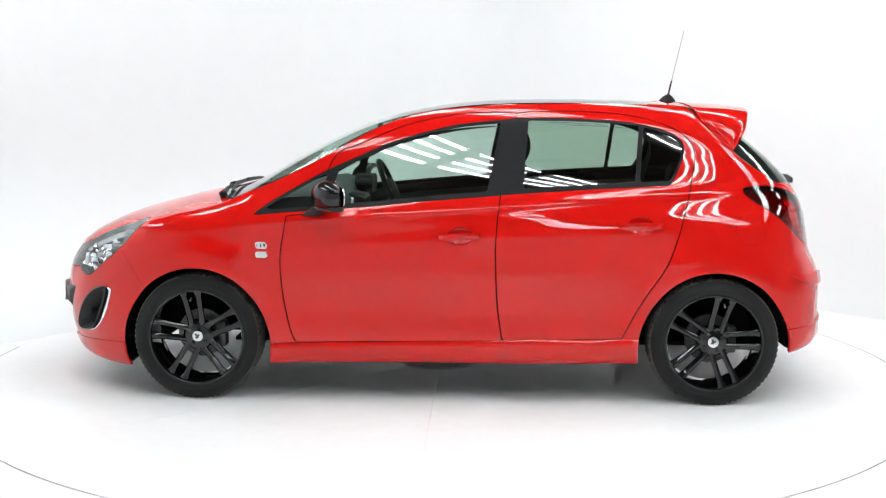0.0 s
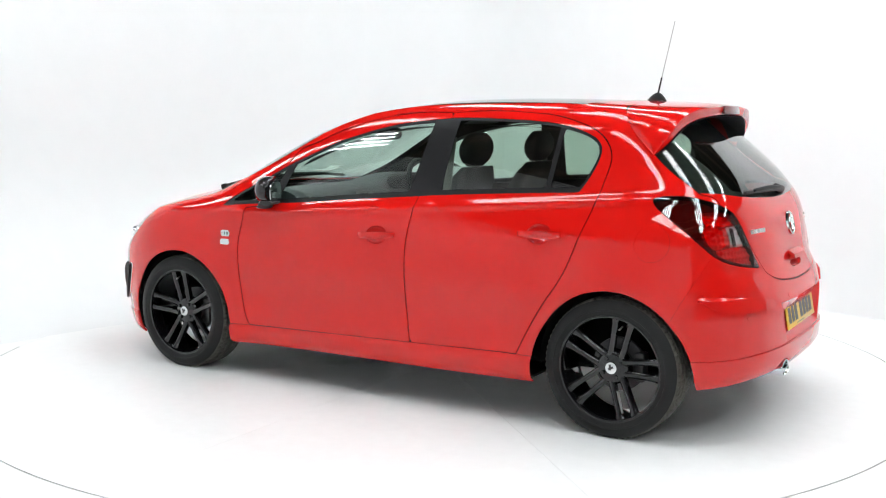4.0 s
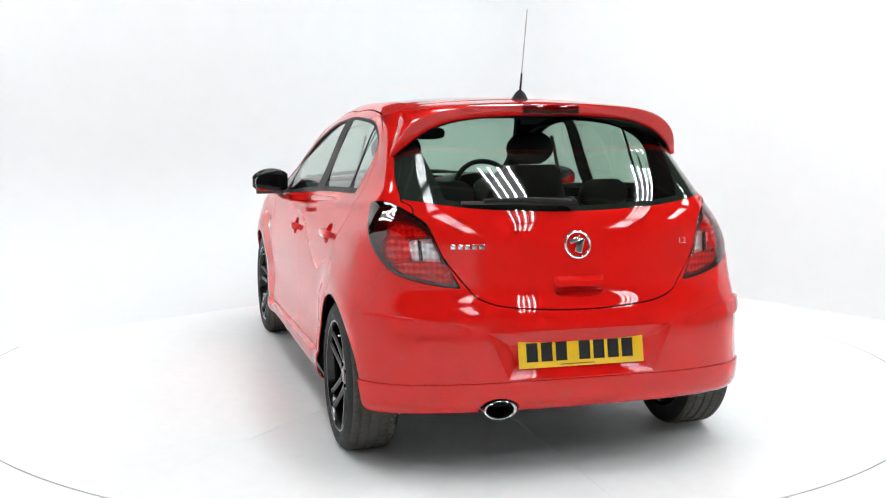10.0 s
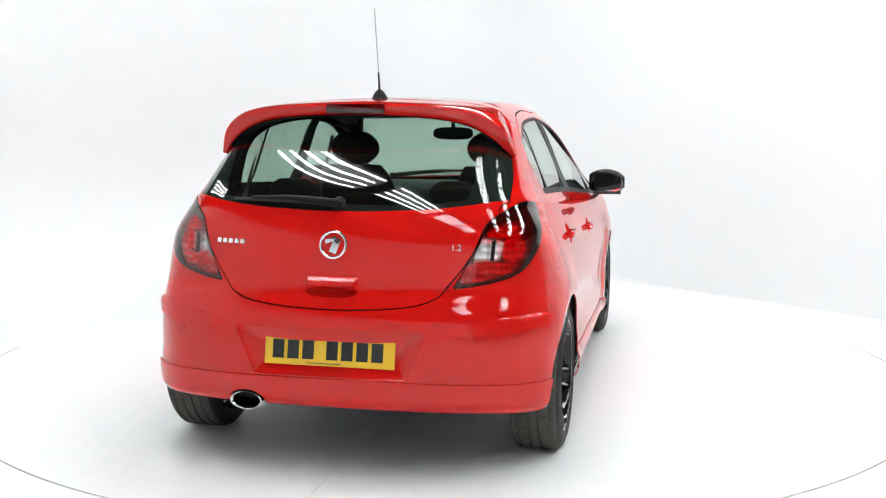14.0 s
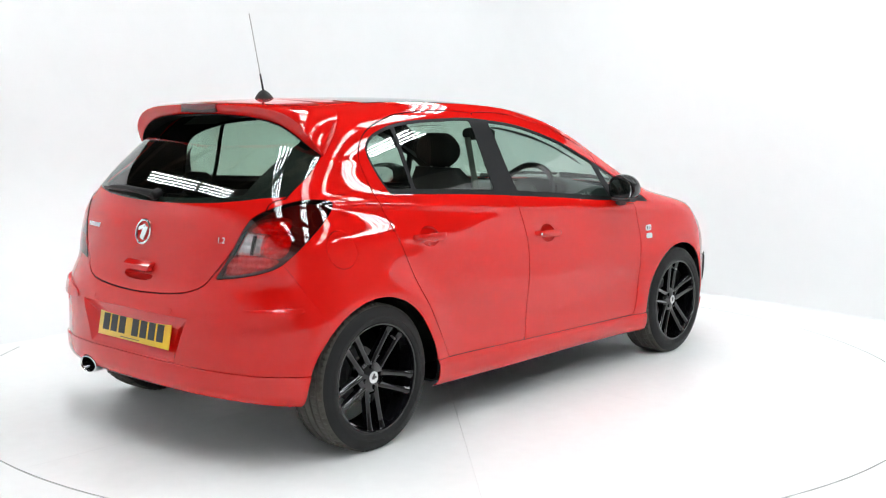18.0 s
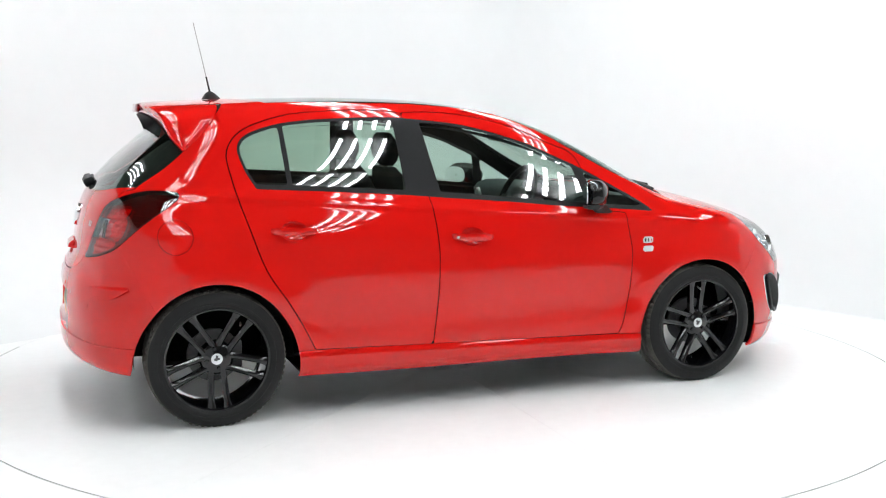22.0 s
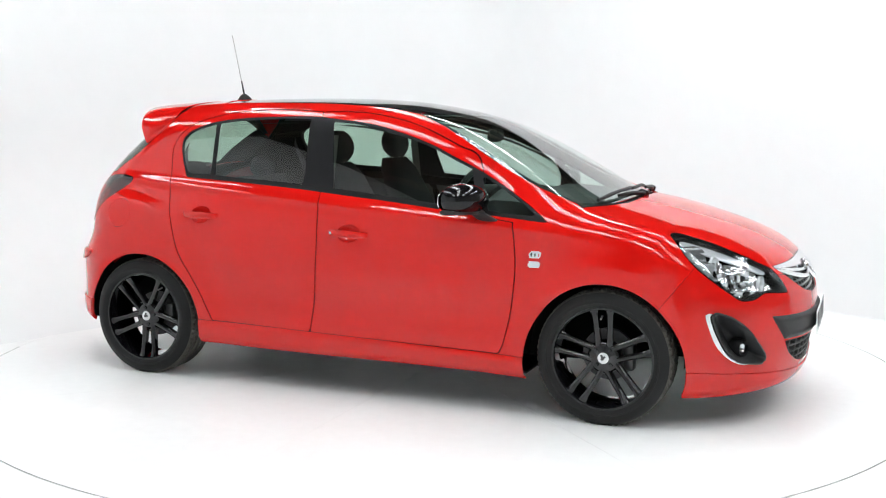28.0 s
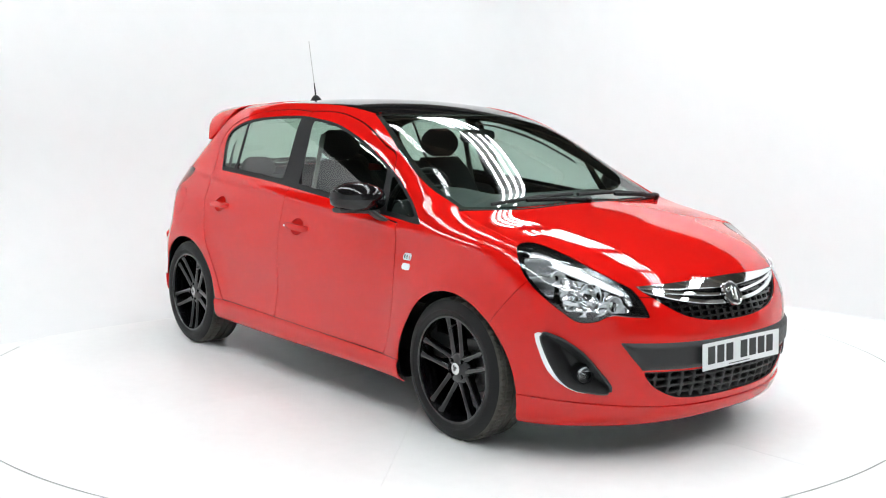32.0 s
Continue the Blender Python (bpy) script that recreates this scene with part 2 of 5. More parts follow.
def oval(cx, cy, cz, rx, ry, rz_axis, power=2.5, n=24):
    """A rounded ring. rz_axis: the axis that it stands across."""
    out = []
    for k in range(n):
        a = 2 * math.pi * k / n
        c, s = math.cos(a), math.sin(a)
        u = rx * math.copysign(abs(c) ** (2 / power), c)
        v = ry * math.copysign(abs(s) ** (2 / power), s)
        out.append({"z": (cx + u, cy + v, cz), "x": (cx, cy + u, cz + v), "y": (cx + u, cy, cz + v)}[rz_axis])
    return out


# ---- skins: pieces cut from the body surface ----
class Skin:
    def __init__(self, v, n, f):
        self.v, self.n, self.f = v, n, f

    def cut(self, field):
        """The part where field(points) is below zero, with its edge running along the zero line."""
        val = field(self.v)
        ins = val < 0
        cnt = ins[self.f].sum(1)
        keep = [self.f[cnt == 3]]
        size = len(self.v)
        keys, ends = [], []
        tris = []
        for want, flag in ((1, True), (2, False)):
            f = self.f[cnt == want]
            if len(f):
                k = np.argmax(ins[f] == flag, axis=1)
                r = np.arange(len(f))
                tris.append((want, f[r, k], f[r, (k + 1) % 3], f[r, (k + 2) % 3]))
        pairs = [np.stack([np.minimum(a, q), np.maximum(a, q)], 1) for _, a, b, c in tris for q in (b, c)]
        if not pairs:
            return self.packed(np.concatenate(keep))
        allp = np.concatenate(pairs)
        uniq, inv = np.unique(allp, axis=0, return_inverse=True)
        inv = inv.reshape(-1)
        a, b = uniq[:, 0], uniq[:, 1]
        t = (val[a] / (val[a] - val[b]))[:, None]
        v = np.concatenate([self.v, self.v[a] + t * (self.v[b] - self.v[a])])
        n = self.n[a] + t * (self.n[b] - self.n[a])
        n = np.concatenate([self.n, n / np.linalg.norm(n, axis=1, keepdims=True)])
        at = 0
        for want, a, b, c in tris:
            ab = size + inv[at:at + len(a)]
            ac = size + inv[at + len(a):at + 2 * len(a)]
            at += 2 * len(a)
            if want == 1:
                keep.append(np.stack([a, ab, ac], 1))
            else:
                keep += [np.stack([ab, b, c], 1), np.stack([ab, c, ac], 1)]
        return Skin(v, n, np.concatenate(keep)).packed()

    def packed(self, f=None):
        f = self.f if f is None else f
        used, inv = np.unique(f, return_inverse=True)
        return Skin(self.v[used], self.n[used], inv.reshape(-1, 3))

    def shift(self, d):
        """Moved along its normals by d, a number or a field."""
        if not callable(d):
            return Skin(self.v + self.n * float(d), self.n, self.f)
        moved = Skin(self.v + self.n * d(self.v)[:, None], self.n, self.f)
        return moved.reshaded()

    def reshaded(self):
        """With normals taken anew from its faces."""
        a, b, c = (self.v[self.f[:, k]] for k in range(3))
        face = np.cross(b - a, c - a)
        face[(face * self.n[self.f[:, 0]]).sum(1) < 0] *= -1
        n = np.zeros_like(self.v)
        for k in range(3):
            np.add.at(n, self.f[:, k], face)
        n[np.abs(self.v[:, 1]) < 1e-4, 1] = 0
        n += self.n * 1e-9
        return Skin(self.v, n / np.linalg.norm(n, axis=1, keepdims=True), self.f)

    def finer(self, times=1):
        """Every face split in four, the new points laid on the body."""
        s = self
        for _ in range(times):
            e = np.sort(np.concatenate([s.f[:, [0, 1]], s.f[:, [1, 2]], s.f[:, [2, 0]]]), axis=1)
            uniq, inv = np.unique(e, axis=0, return_inverse=True)
            ab, bc, ca = (inv.reshape(-1) + len(s.v)).reshape(3, -1)
            a, b, c = s.f.T
            mid = s.v[uniq].mean(1)
            n = s.n[uniq].mean(1)
            n /= np.linalg.norm(n, axis=1, keepdims=True)
            for _ in range(2):
                f0 = body_field(mid)
                rate = (body_field(mid + n * 1e-4) - f0) / 1e-4
                mid = mid - n * np.clip(f0 / np.maximum(rate, 0.3), -0.004, 0.004)[:, None]
            faces = [np.stack(q, 1) for q in ((a, ab, ca), (ab, b, bc), (ca, bc, c), (ab, bc, ca))]
            s = Skin(np.concatenate([s.v, mid]), np.concatenate([s.n, body_normals(mid)]), np.concatenate(faces))
        return s

    def evened(self):
        """A side pane laid on one smooth curved sheet."""
        def terms(x, z):
            o = 0 * x
            return (np.stack([o + 1, x, z, x * x, x * z, z * z, x ** 3, x * x * z], 1),
                    np.stack([o, o + 1, o, 2 * x, z, o, 3 * x * x, 2 * x * z], 1),
                    np.stack([o, o, o + 1, o, x, 2 * z, o, x * x], 1))
        x, z = self.v[:, 0], self.v[:, 2] - 1.15
        t, tx, tz = terms(x, z)
        bow = -0.34
        k = np.linalg.lstsq(np.delete(t, 5, 1), self.v[:, 1] - bow * z * z, rcond=None)[0]
        k = np.insert(k, 5, bow)
        v = self.v.copy()
        v[:, 1] = t @ k
        n = np.stack([-(tx @ k), 0 * x + 1, -(tz @ k)], 1)
        return Skin(v, n / np.linalg.norm(n, axis=1, keepdims=True), self.f)

    def mirrored(self):
        s = np.array([1, -1, 1])
        return Skin(self.v * s, self.n * s, self.f[:, ::-1])

    def both(self):
        o = self.mirrored()
        return Skin(np.concatenate([self.v, o.v]), np.concatenate([self.n, o.n]), np.concatenate([self.f, o.f + len(self.v)]))

    def rim(self):
        """The open edges, as pairs of points along the outline."""
        e = np.concatenate([self.f[:, [0, 1]], self.f[:, [1, 2]], self.f[:, [2, 0]]])
        key = np.sort(e, axis=1)
        _, inv, cnt = np.unique(key, axis=0, return_inverse=True, return_counts=True)
        e = e[cnt[inv.reshape(-1)] == 1]
        mid = np.abs(self.v[e, 1]).max(1) > 1e-4
        return e[mid]

    def make(self, name, mat, parent=None, label="", depth=0.004, mirror=False):
        """A mesh of this skin with its edges turned inwards to give it thickness."""
        s = self.mirrored() if mirror else self
        v, n, f = [s.v], [s.n], [s.f]
        if depth:
            e = s.rim()
            a, b = e[:, 0], e[:, 1]
            p, q = s.v[a], s.v[b]
            along = q - p
            out = np.cross(along, s.n[a])
            out /= np.maximum(np.linalg.norm(out, axis=1, keepdims=True), 1e-9)
            base, m = len(s.v), len(e)
            soft_a = s.n[a] + out
            soft_a /= np.linalg.norm(soft_a, axis=1, keepdims=True)
            v += [p, q, q - s.n[b] * depth, p - s.n[a] * depth]
            n += [soft_a, soft_a, out, out]
            i = base + np.arange(m)
            f += [np.stack([i + m, i, i + 2 * m], 1), np.stack([i, i + 3 * m, i + 2 * m], 1)]
        return link_mesh(name, np.concatenate(v), np.concatenate(f), mat, parent, label, np.concatenate(n))


def outline(points, steps=8, closed=True):
    """A smooth closed line through the points; a point given twice is a sharp corner."""
    p = np.array(points, float)
    n = len(p)
    out = []
    for i in range(n if closed else n - 1):
        a, b, c, d = p[(i - 1) % n], p[i], p[(i + 1) % n], p[(i + 2) % n]
        if np.allclose(b, c):
            continue
        if np.allclose(a, b):
            a = 2 * b - c
        if np.allclose(c, d):
            d = 2 * c - b
        t = np.linspace(0, 1, steps, endpoint=False)[:, None]
        out.append(0.5 * (2 * b + (c - a) * t + (2 * a - 5 * b + 4 * c - d) * t ** 2 + (3 * b - a - 3 * c + d) * t ** 3))
    return np.concatenate(out)


def inside(points, view, steps=8):
    """A field: the signed distance in a plane to an outline, negative inside it. view maps points to the plane."""
    p = outline(points, steps)
    a, b = p, np.roll(p, -1, axis=0)
    lo, hi = p.min(0) - 0.06, p.max(0) + 0.06

    def field(v):
        q = view(v)
        out = np.full(len(q), 0.06)
        near = ((q > lo) & (q < hi)).all(1)
        q = q[near]
        d = b - a
        rel = q[:, None, :] - a[None]
        t = np.clip((rel * d).sum(2) / np.maximum((d * d).sum(1), 1e-12), 0, 1)
        dist = np.sqrt(((rel - t[..., None] * d) ** 2).sum(2).min(1))
        up = (a[None, :, 1] > q[:, None, 1]) != (b[None, :, 1] > q[:, None, 1])
        with np.errstate(divide="ignore", invalid="ignore"):
            cross = a[None, :, 0] + (q[:, None, 1] - a[None, :, 1]) * d[None, :, 0] / d[None, :, 1]
        odd = (up & (q[:, None, 0] < cross)).sum(1) % 2 == 1
        out[near] = np.where(odd, -dist, dist)
        return out
    return field


SIDE_VIEW = lambda v: v[:, [0, 2]]
TOP_VIEW = lambda v: np.stack([v[:, 0], np.abs(v[:, 1])], 1)
END_VIEW = lambda v: np.stack([np.abs(v[:, 1]), v[:, 2]], 1)
NOSE_VIEW = lambda v: np.stack([(v[:, 0] - 1.5) * 0.7 - (np.abs(v[:, 1]) - 0.74) * 0.7, v[:, 2]], 1)
TAIL_VIEW = lambda v: np.stack([(-v[:, 0] - 1.4) * 0.7 - (np.abs(v[:, 1]) - 0.74) * 0.7, v[:, 2]], 1)


def outside(field, gap=0.0):
    return lambda v: gap - field(v)


def grown(field, d):
    return lambda v: field(v) - d


def both_of(*fields):
    return lambda v: np.maximum.reduce([g(v) for g in fields])


def any_of(*fields):
    return lambda v: np.minimum.reduce([g(v) for g in fields])


# ---- the car ----
car = thing("car", "red five-door hatchback with black roof and wheels on a turntable", "car")

grid = body_grid(430, 230)
NU, NV = grid.shape[:2]
ids = np.arange(NU * NV).reshape(NU, NV)
q00, q10, q11, q01 = ids[:-1, :-1].ravel(), ids[1:, :-1].ravel(), ids[1:, 1:].ravel(), ids[:-1, 1:].ravel()
pts = grid.reshape(-1, 3)
HALF = Skin(pts, body_normals(pts + np.array([0, 1e-5, 0])), np.concatenate([np.stack([q00, q01, q11], 1), np.stack([q00, q11, q10], 1)]))

# outlines, left side
DLO = inside([(0.985, 0.903), (0.985, 0.903), (0.78, 0.921), (0.45, 0.944), (0.18, 0.970), (-0.156, 0.997), (-0.33, 1.012), (-0.67, 1.034), (-1.045, 1.054), (-1.045, 1.054),
              (-1.09, 1.135), (-1.118, 1.22), (-1.102, 1.275), (-1.037, 1.315), (-0.90, 1.352), (-0.707, 1.371), (-0.4, 1.379), (-0.232, 1.369), (0.02, 1.338),
              (0.30, 1.261), (0.465, 1.192), (0.63, 1.118), (0.83, 1.008), (0.93, 0.945)], SIDE_VIEW)
DOOR_GAP = [(-0.308, 1.402), (-0.268, 1.2), (-0.225, 1.006), (-0.203, 0.80), (-0.203, 0.65), (-0.213, 0.48), (-0.236, 0.307)]
FRONT_DOOR = inside([(0.60, 1.172), (0.468, 1.246), (0.247, 1.337), (0.022, 1.388), (-0.15, 1.403), DOOR_GAP[0]] + DOOR_GAP + [DOOR_GAP[-1],
                    (0.281, 0.297), (0.765, 0.288), (0.765, 0.288), (0.79, 0.35), (0.817, 0.47), (0.832, 0.583), (0.838, 0.719), (0.812, 0.902), (0.812, 0.902), (0.665, 0.920), (0.665, 0.920)], SIDE_VIEW)
REAR_DOOR = inside([DOOR_GAP[-1]] + DOOR_GAP[::-1] + [DOOR_GAP[0], (-0.5, 1.412), (-0.70, 1.406), (-0.89, 1.386), (-1.083, 1.322), (-1.165, 1.225), (-1.152, 1.10), (-1.114, 0.95),
                    (-1.032, 0.706), (-0.935, 0.552), (-0.872, 0.445), (-0.81, 0.322), (-0.81, 0.322)], SIDE_VIEW)
SCREEN = inside([(1.235, -0.3), (1.24, 0), (1.23, 0.27), (1.20, 0.42), (1.095, 0.660), (1.095, 0.660), (0.88, 0.668), (0.60, 0.622), (0.36, 0.550), (0.20, 0.492), (0.20, 0.492),
                 (0.295, 0.30), (0.335, 0), (0.295, -0.3), (0.295, -0.3)], TOP_VIEW)
ROOF = inside([(0.335, 0), (0.295, 0.30), (0.20, 0.492), (0.20, 0.492), (0.0, 0.488), (-0.5, 0.480), (-0.955, 0.465), (-0.955, 0.465), (-1.04, 0.25), (-1.06, 0), (-1.04, -0.25), (-1.0, -0.4),
               (-1.0, -0.4), (0.25, -0.4), (0.25, -0.4), (0.295, -0.3)], TOP_VIEW)
BONNET = inside([(1.265, -0.3), (1.27, 0), (1.26, 0.27), (1.23, 0.42), (1.105, 0.683), (1.105, 0.683), (1.228, 0.692), (1.40, 0.706), (1.525, 0.708), (1.525, 0.708), (1.60, 0.672),
                 (1.72, 0.644), (1.831, 0.593), (1.901, 0.535), (1.968, 0.45), (2.008, 0.338), (2.035, 0.143), (2.042, 0), (2.03, -0.2), (2.03, -0.2)], TOP_VIEW)
SCUTTLE = inside([(1.235, -0.3), (1.24, 0), (1.23, 0.27), (1.20, 0.42), (1.08, 0.667), (1.08, 0.667), (1.105, 0.683), (1.105, 0.683), (1.23, 0.42), (1.26, 0.27), (1.27, 0), (1.265, -0.3), (1.265, -0.3)], TOP_VIEW)
HEADLIGHT = inside([(0.036, 0.836), (0.040, 0.866), (0.104, 0.869), (0.221, 0.832), (0.335, 0.782), (0.420, 0.742), (0.491, 0.707), (0.542, 0.645), (0.562, 0.602), (0.562, 0.602), (0.478, 0.608),
                    (0.410, 0.612), (0.351, 0.588), (0.281, 0.586), (0.218, 0.623), (0.153, 0.671), (0.095, 0.722), (0.056, 0.777)], NOSE_VIEW)
FOG = inside([(0.112, 0.529), (0.128, 0.536), (0.169, 0.529), (0.227, 0.503), (0.297, 0.454), (0.356, 0.390), (0.408, 0.313), (0.380, 0.297), (0.287, 0.301), (0.215, 0.335), (0.160, 0.393), (0.124, 0.479)], NOSE_VIEW)
FOG_BOWL = inside([(0.152, 0.522), (0.180, 0.518), (0.227, 0.499), (0.297, 0.450), (0.354, 0.386), (0.402, 0.318), (0.343, 0.316), (0.272, 0.330), (0.225, 0.365), (0.190, 0.42), (0.165, 0.475)], NOSE_VIEW)
GRILLE = inside([(0.455, 0.718), (0.455, 0.718), (0.338, 0.722), (0.143, 0.727), (0, 0.729), (-0.2, 0.727), (-0.2, 0.727), (-0.2, 0.572), (-0.2, 0.572), (0, 0.564), (0.124, 0.568), (0.21, 0.580), (0.29, 0.600), (0.362, 0.638), (0.425, 0.688)], END_VIEW)
BAND = inside([(0.555, 0.505), (0.555, 0.505), (0.41, 0.500), (0.25, 0.497), (0, 0.495), (-0.2, 0.495), (-0.2, 0.495), (-0.2, 0.385), (-0.2, 0.385), (0, 0.385), (0.25, 0.387), (0.478, 0.392), (0.478, 0.392), (0.52, 0.45)], END_VIEW)
INTAKE = inside([(0.478, 0.385), (0.478, 0.385), (0.25, 0.380), (0, 0.378), (-0.2, 0.378), (-0.2, 0.378), (-0.2, 0.254), (-0.2, 0.254), (0, 0.252), (0.148, 0.254), (0.26, 0.260), (0.343, 0.275), (0.43, 0.322)], END_VIEW)
REAR_GLASS = inside([(0, 1.026), (0.13, 1.027), (0.35, 1.037), (0.50, 1.052), (0.585, 1.064), (0.70, 1.072), (0.70, 1.072), (0.70, 1.44), (0.70, 1.44), (-0.2, 1.44), (-0.2, 1.44), (-0.2, 1.03), (-0.2, 1.03)], END_VIEW)
TAILGATE = inside([(0, 0.659), (0.19, 0.666), (0.33, 0.682), (0.41, 0.712), (0.444, 0.75), (0.504, 0.827), (0.565, 0.92), (0.622, 1.0), (0.622, 1.0), (0.622, 1.05), (0.70, 1.072), (0.70, 1.072), (0.70, 1.44),
                   (0.70, 1.44), (-0.2, 1.44), (-0.2, 1.44), (-0.2, 0.666), (-0.2, 0.666)], END_VIEW)
TAIL_LIGHT = inside([(0.004, 1.026), (0.020, 1.048), (0.113, 1.056), (0.218, 1.033), (0.302, 0.995), (0.339, 0.955), (0.391, 0.860), (0.460, 0.745), (0.460, 0.745), (0.337, 0.764), (0.223, 0.798), (0.151, 0.850), (0.071, 0.930), (0.025, 0.985)], TAIL_VIEW)
RECESS = inside([(0.381, 0.585), (0.381, 0.585), (-0.2, 0.59), (-0.2, 0.59), (-0.2, 0.402), (-0.2, 0.402), (0.302, 0.403), (0.302, 0.403)], END_VIEW)
UNDER = inside([(-0.15, 0.737), (-0.15, 0.737), (0.080, 0.737), (0.068, 0.706), (-0.15, 0.703), (-0.15, 0.703)], END_VIEW)
FUEL = lambda v: np.hypot(v[:, 0] + 1.42, v[:, 2] - 0.858) - 0.074
AHEAD = lambda v: 1.0 - v[:, 0]
BEHIND = lambda v: v[:, 0] + 1.0
GATE_EDGE = spline((0.95, 1.06, 1.14, 1.23, 1.32, 1.42), (-1.62, -1.575, -1.46, -1.352, -1.262, -1.17))
GATE_SIDE = lambda v: (v[:, 0] - GATE_EDGE(v[:, 2])) * 0.75


def wheel_arch(v):
    g = []
    for cx in (1.2555, -1.2555):
        g.append(np.hypot(v[:, 0] - cx, v[:, 2] - 0.303) - 0.347 - 0.03 * np.clip((0.5 - v[:, 2]) / 0.3, 0, 1))
    return np.minimum(*g)


def front_bumper(v):
    """Ahead of the line from the headlight down to the arch and below the bonnet."""
    return np.maximum(1.54 + (v[:, 2] - 0.60) * 0.75 - v[:, 0], v[:, 2] - 0.80)


def rear_bumper(v):
    tail = v[:, 2] - (0.664 + 0.42 * np.abs(v[:, 1]) ** 2.0)
    edge = v[:, 0] + 1.53 + (v[:, 2] - 0.56) * 0.5
    return np.maximum(np.maximum(edge, tail - 0.0), v[:, 2] - 0.82)


def sill_zone(v):
    return np.maximum(v[:, 2] - (0.287 - 0.022 * (v[:, 0] - 0.77)), np.maximum(v[:, 0] - 1.05, -1.05 - v[:, 0]))


def front_lip_zone(v):
    return np.maximum(v[:, 2] - (0.223 + 0.075 * np.abs(v[:, 1]) ** 2), 1.2 - v[:, 0])


def rear_lip_zone(v):
    return np.maximum(v[:, 2] - (0.397 - 0.03 * np.abs(v[:, 1]) ** 2), v[:, 0] + 1.2)


# cut the body into its pieces
REST = HALF.cut(outside(wheel_arch))
CORE = REST.cut(outside(DLO, 0.0))


def piece(skin, *fields):
    for g in fields:
        skin = skin.cut(g)
    return skin


HANDLES = ((-0.029, 0.812, 0.105, -2.5), (-0.896, 0.868, 0.105, -1.5))


def cup_field(hx, hz):
    return lambda v: (np.sqrt(((v[:, 0] - hx) / 0.062) ** 2 + ((v[:, 2] - hz) / 0.044) ** 2) - 1) * 0.04


cups = any_of(*[cup_field(hx, hz) for hx, hz, _, _ in HANDLES])
NOT_SILL = outside(sill_zone, 0.001)
door_front = piece(CORE, grown(FRONT_DOOR, -0.0028), NOT_SILL, outside(cups))
door_rear = piece(CORE, grown(REAR_DOOR, -0.0028), NOT_SILL, outside(cups))
ABOVE_BELLY = lambda v: FLOOR_LINE(v[:, 0]) + 0.006 - v[:, 2]
sill = piece(REST, grown(sill_zone, -0.0005), ABOVE_BELLY).shift(lambda v: 0.012 * np.clip(-sill_zone(v) / 0.02, 0.1, 1) ** 0.7)
screen_region = both_of(SCREEN, lambda v: 0.95 - v[:, 2])
roof_region = both_of(ROOF, lambda v: 1.30 - v[:, 2])
bonnet_region = both_of(BONNET, lambda v: 0.66 - v[:, 2])
scuttle_region = both_of(SCUTTLE, lambda v: 0.9 - v[:, 2])
head_region, fog_region = both_of(HEADLIGHT, AHEAD), both_of(FOG, AHEAD)
grille_region, band_region, intake_region = both_of(GRILLE, AHEAD), both_of(BAND, AHEAD), both_of(INTAKE, AHEAD)
glass_region, gate_region, tail_region = both_of(REAR_GLASS, BEHIND, GATE_SIDE), both_of(TAILGATE, BEHIND, GATE_SIDE), both_of(TAIL_LIGHT, BEHIND)
recess_region = both_of(RECESS, BEHIND)

bonnet = piece(HALF, grown(bonnet_region, -0.0013), outside(head_region, 0.002), outside(grille_region, 0.001))
roof = piece(HALF, grown(roof_region, -0.001)).shift(-0.004)
screen = piece(HALF, grown(screen_region, -0.001)).shift(-0.004)
rear_glass = piece(HALF, grown(glass_region, -0.001))
gate = piece(HALF, grown(gate_region, -0.003), outside(glass_region, 0.0), outside(tail_region, 0.003), outside(both_of(UNDER, BEHIND)))
outer = piece(CORE, outside(FRONT_DOOR, 0.0028), outside(REAR_DOOR, 0.0028), NOT_SILL)
nose = piece(outer, grown(front_bumper, -0.0014), outside(bonnet_region, 0.0013), outside(head_region, 0.002), outside(fog_region, 0.0), outside(grille_region, 0.0), outside(band_region, 0.0),
             outside(intake_region, 0.0), outside(front_lip_zone, 0.001))
nose_lip = piece(REST, grown(front_lip_zone, -0.001), ABOVE_BELLY).shift(0.007)
tail = piece(outer, grown(rear_bumper, -0.0005), outside(gate_region, 0.0025), outside(tail_region, 0.002), outside(rear_lip_zone, 0.001), outside(recess_region, 0.0))
tail_lip = piece(REST, grown(rear_lip_zone, -0.001), ABOVE_BELLY).shift(0.009)
flank = piece(outer, outside(front_bumper, 0.0014), outside(rear_bumper, 0.0005), outside(bonnet_region, 0.0013), outside(screen_region, 0.0), outside(roof_region, 0.0), outside(scuttle_region, 0.0),
              outside(head_region, 0.002), outside(gate_region, 0.0025), outside(tail_region, 0.002), outside(FUEL, 0.0026), lambda v: 0.18 - v[:, 2])
pillar_line = lambda v: np.minimum(screen_region(v), roof_region(v))
flank = flank.cut(lambda v: np.minimum(0.46 - np.abs(v[:, 1]), np.minimum(v[:, 2] - 1.30, v[:, 0] - 0.1)))
flank = flank.shift(lambda v: 0.004 * np.clip(1 - pillar_line(v) / 0.055, 0, 1) ** 0.6 * np.clip((1.02 - v[:, 0]) / 0.15, 0, 1) * np.clip((v[:, 0] + 1.05) / 0.2, 0, 1) * (v[:, 2] > 0.9))
front_wing = piece(flank, lambda v: 0.60 - v[:, 0])
body_side = piece(flank, lambda v: v[:, 0] - 0.60)

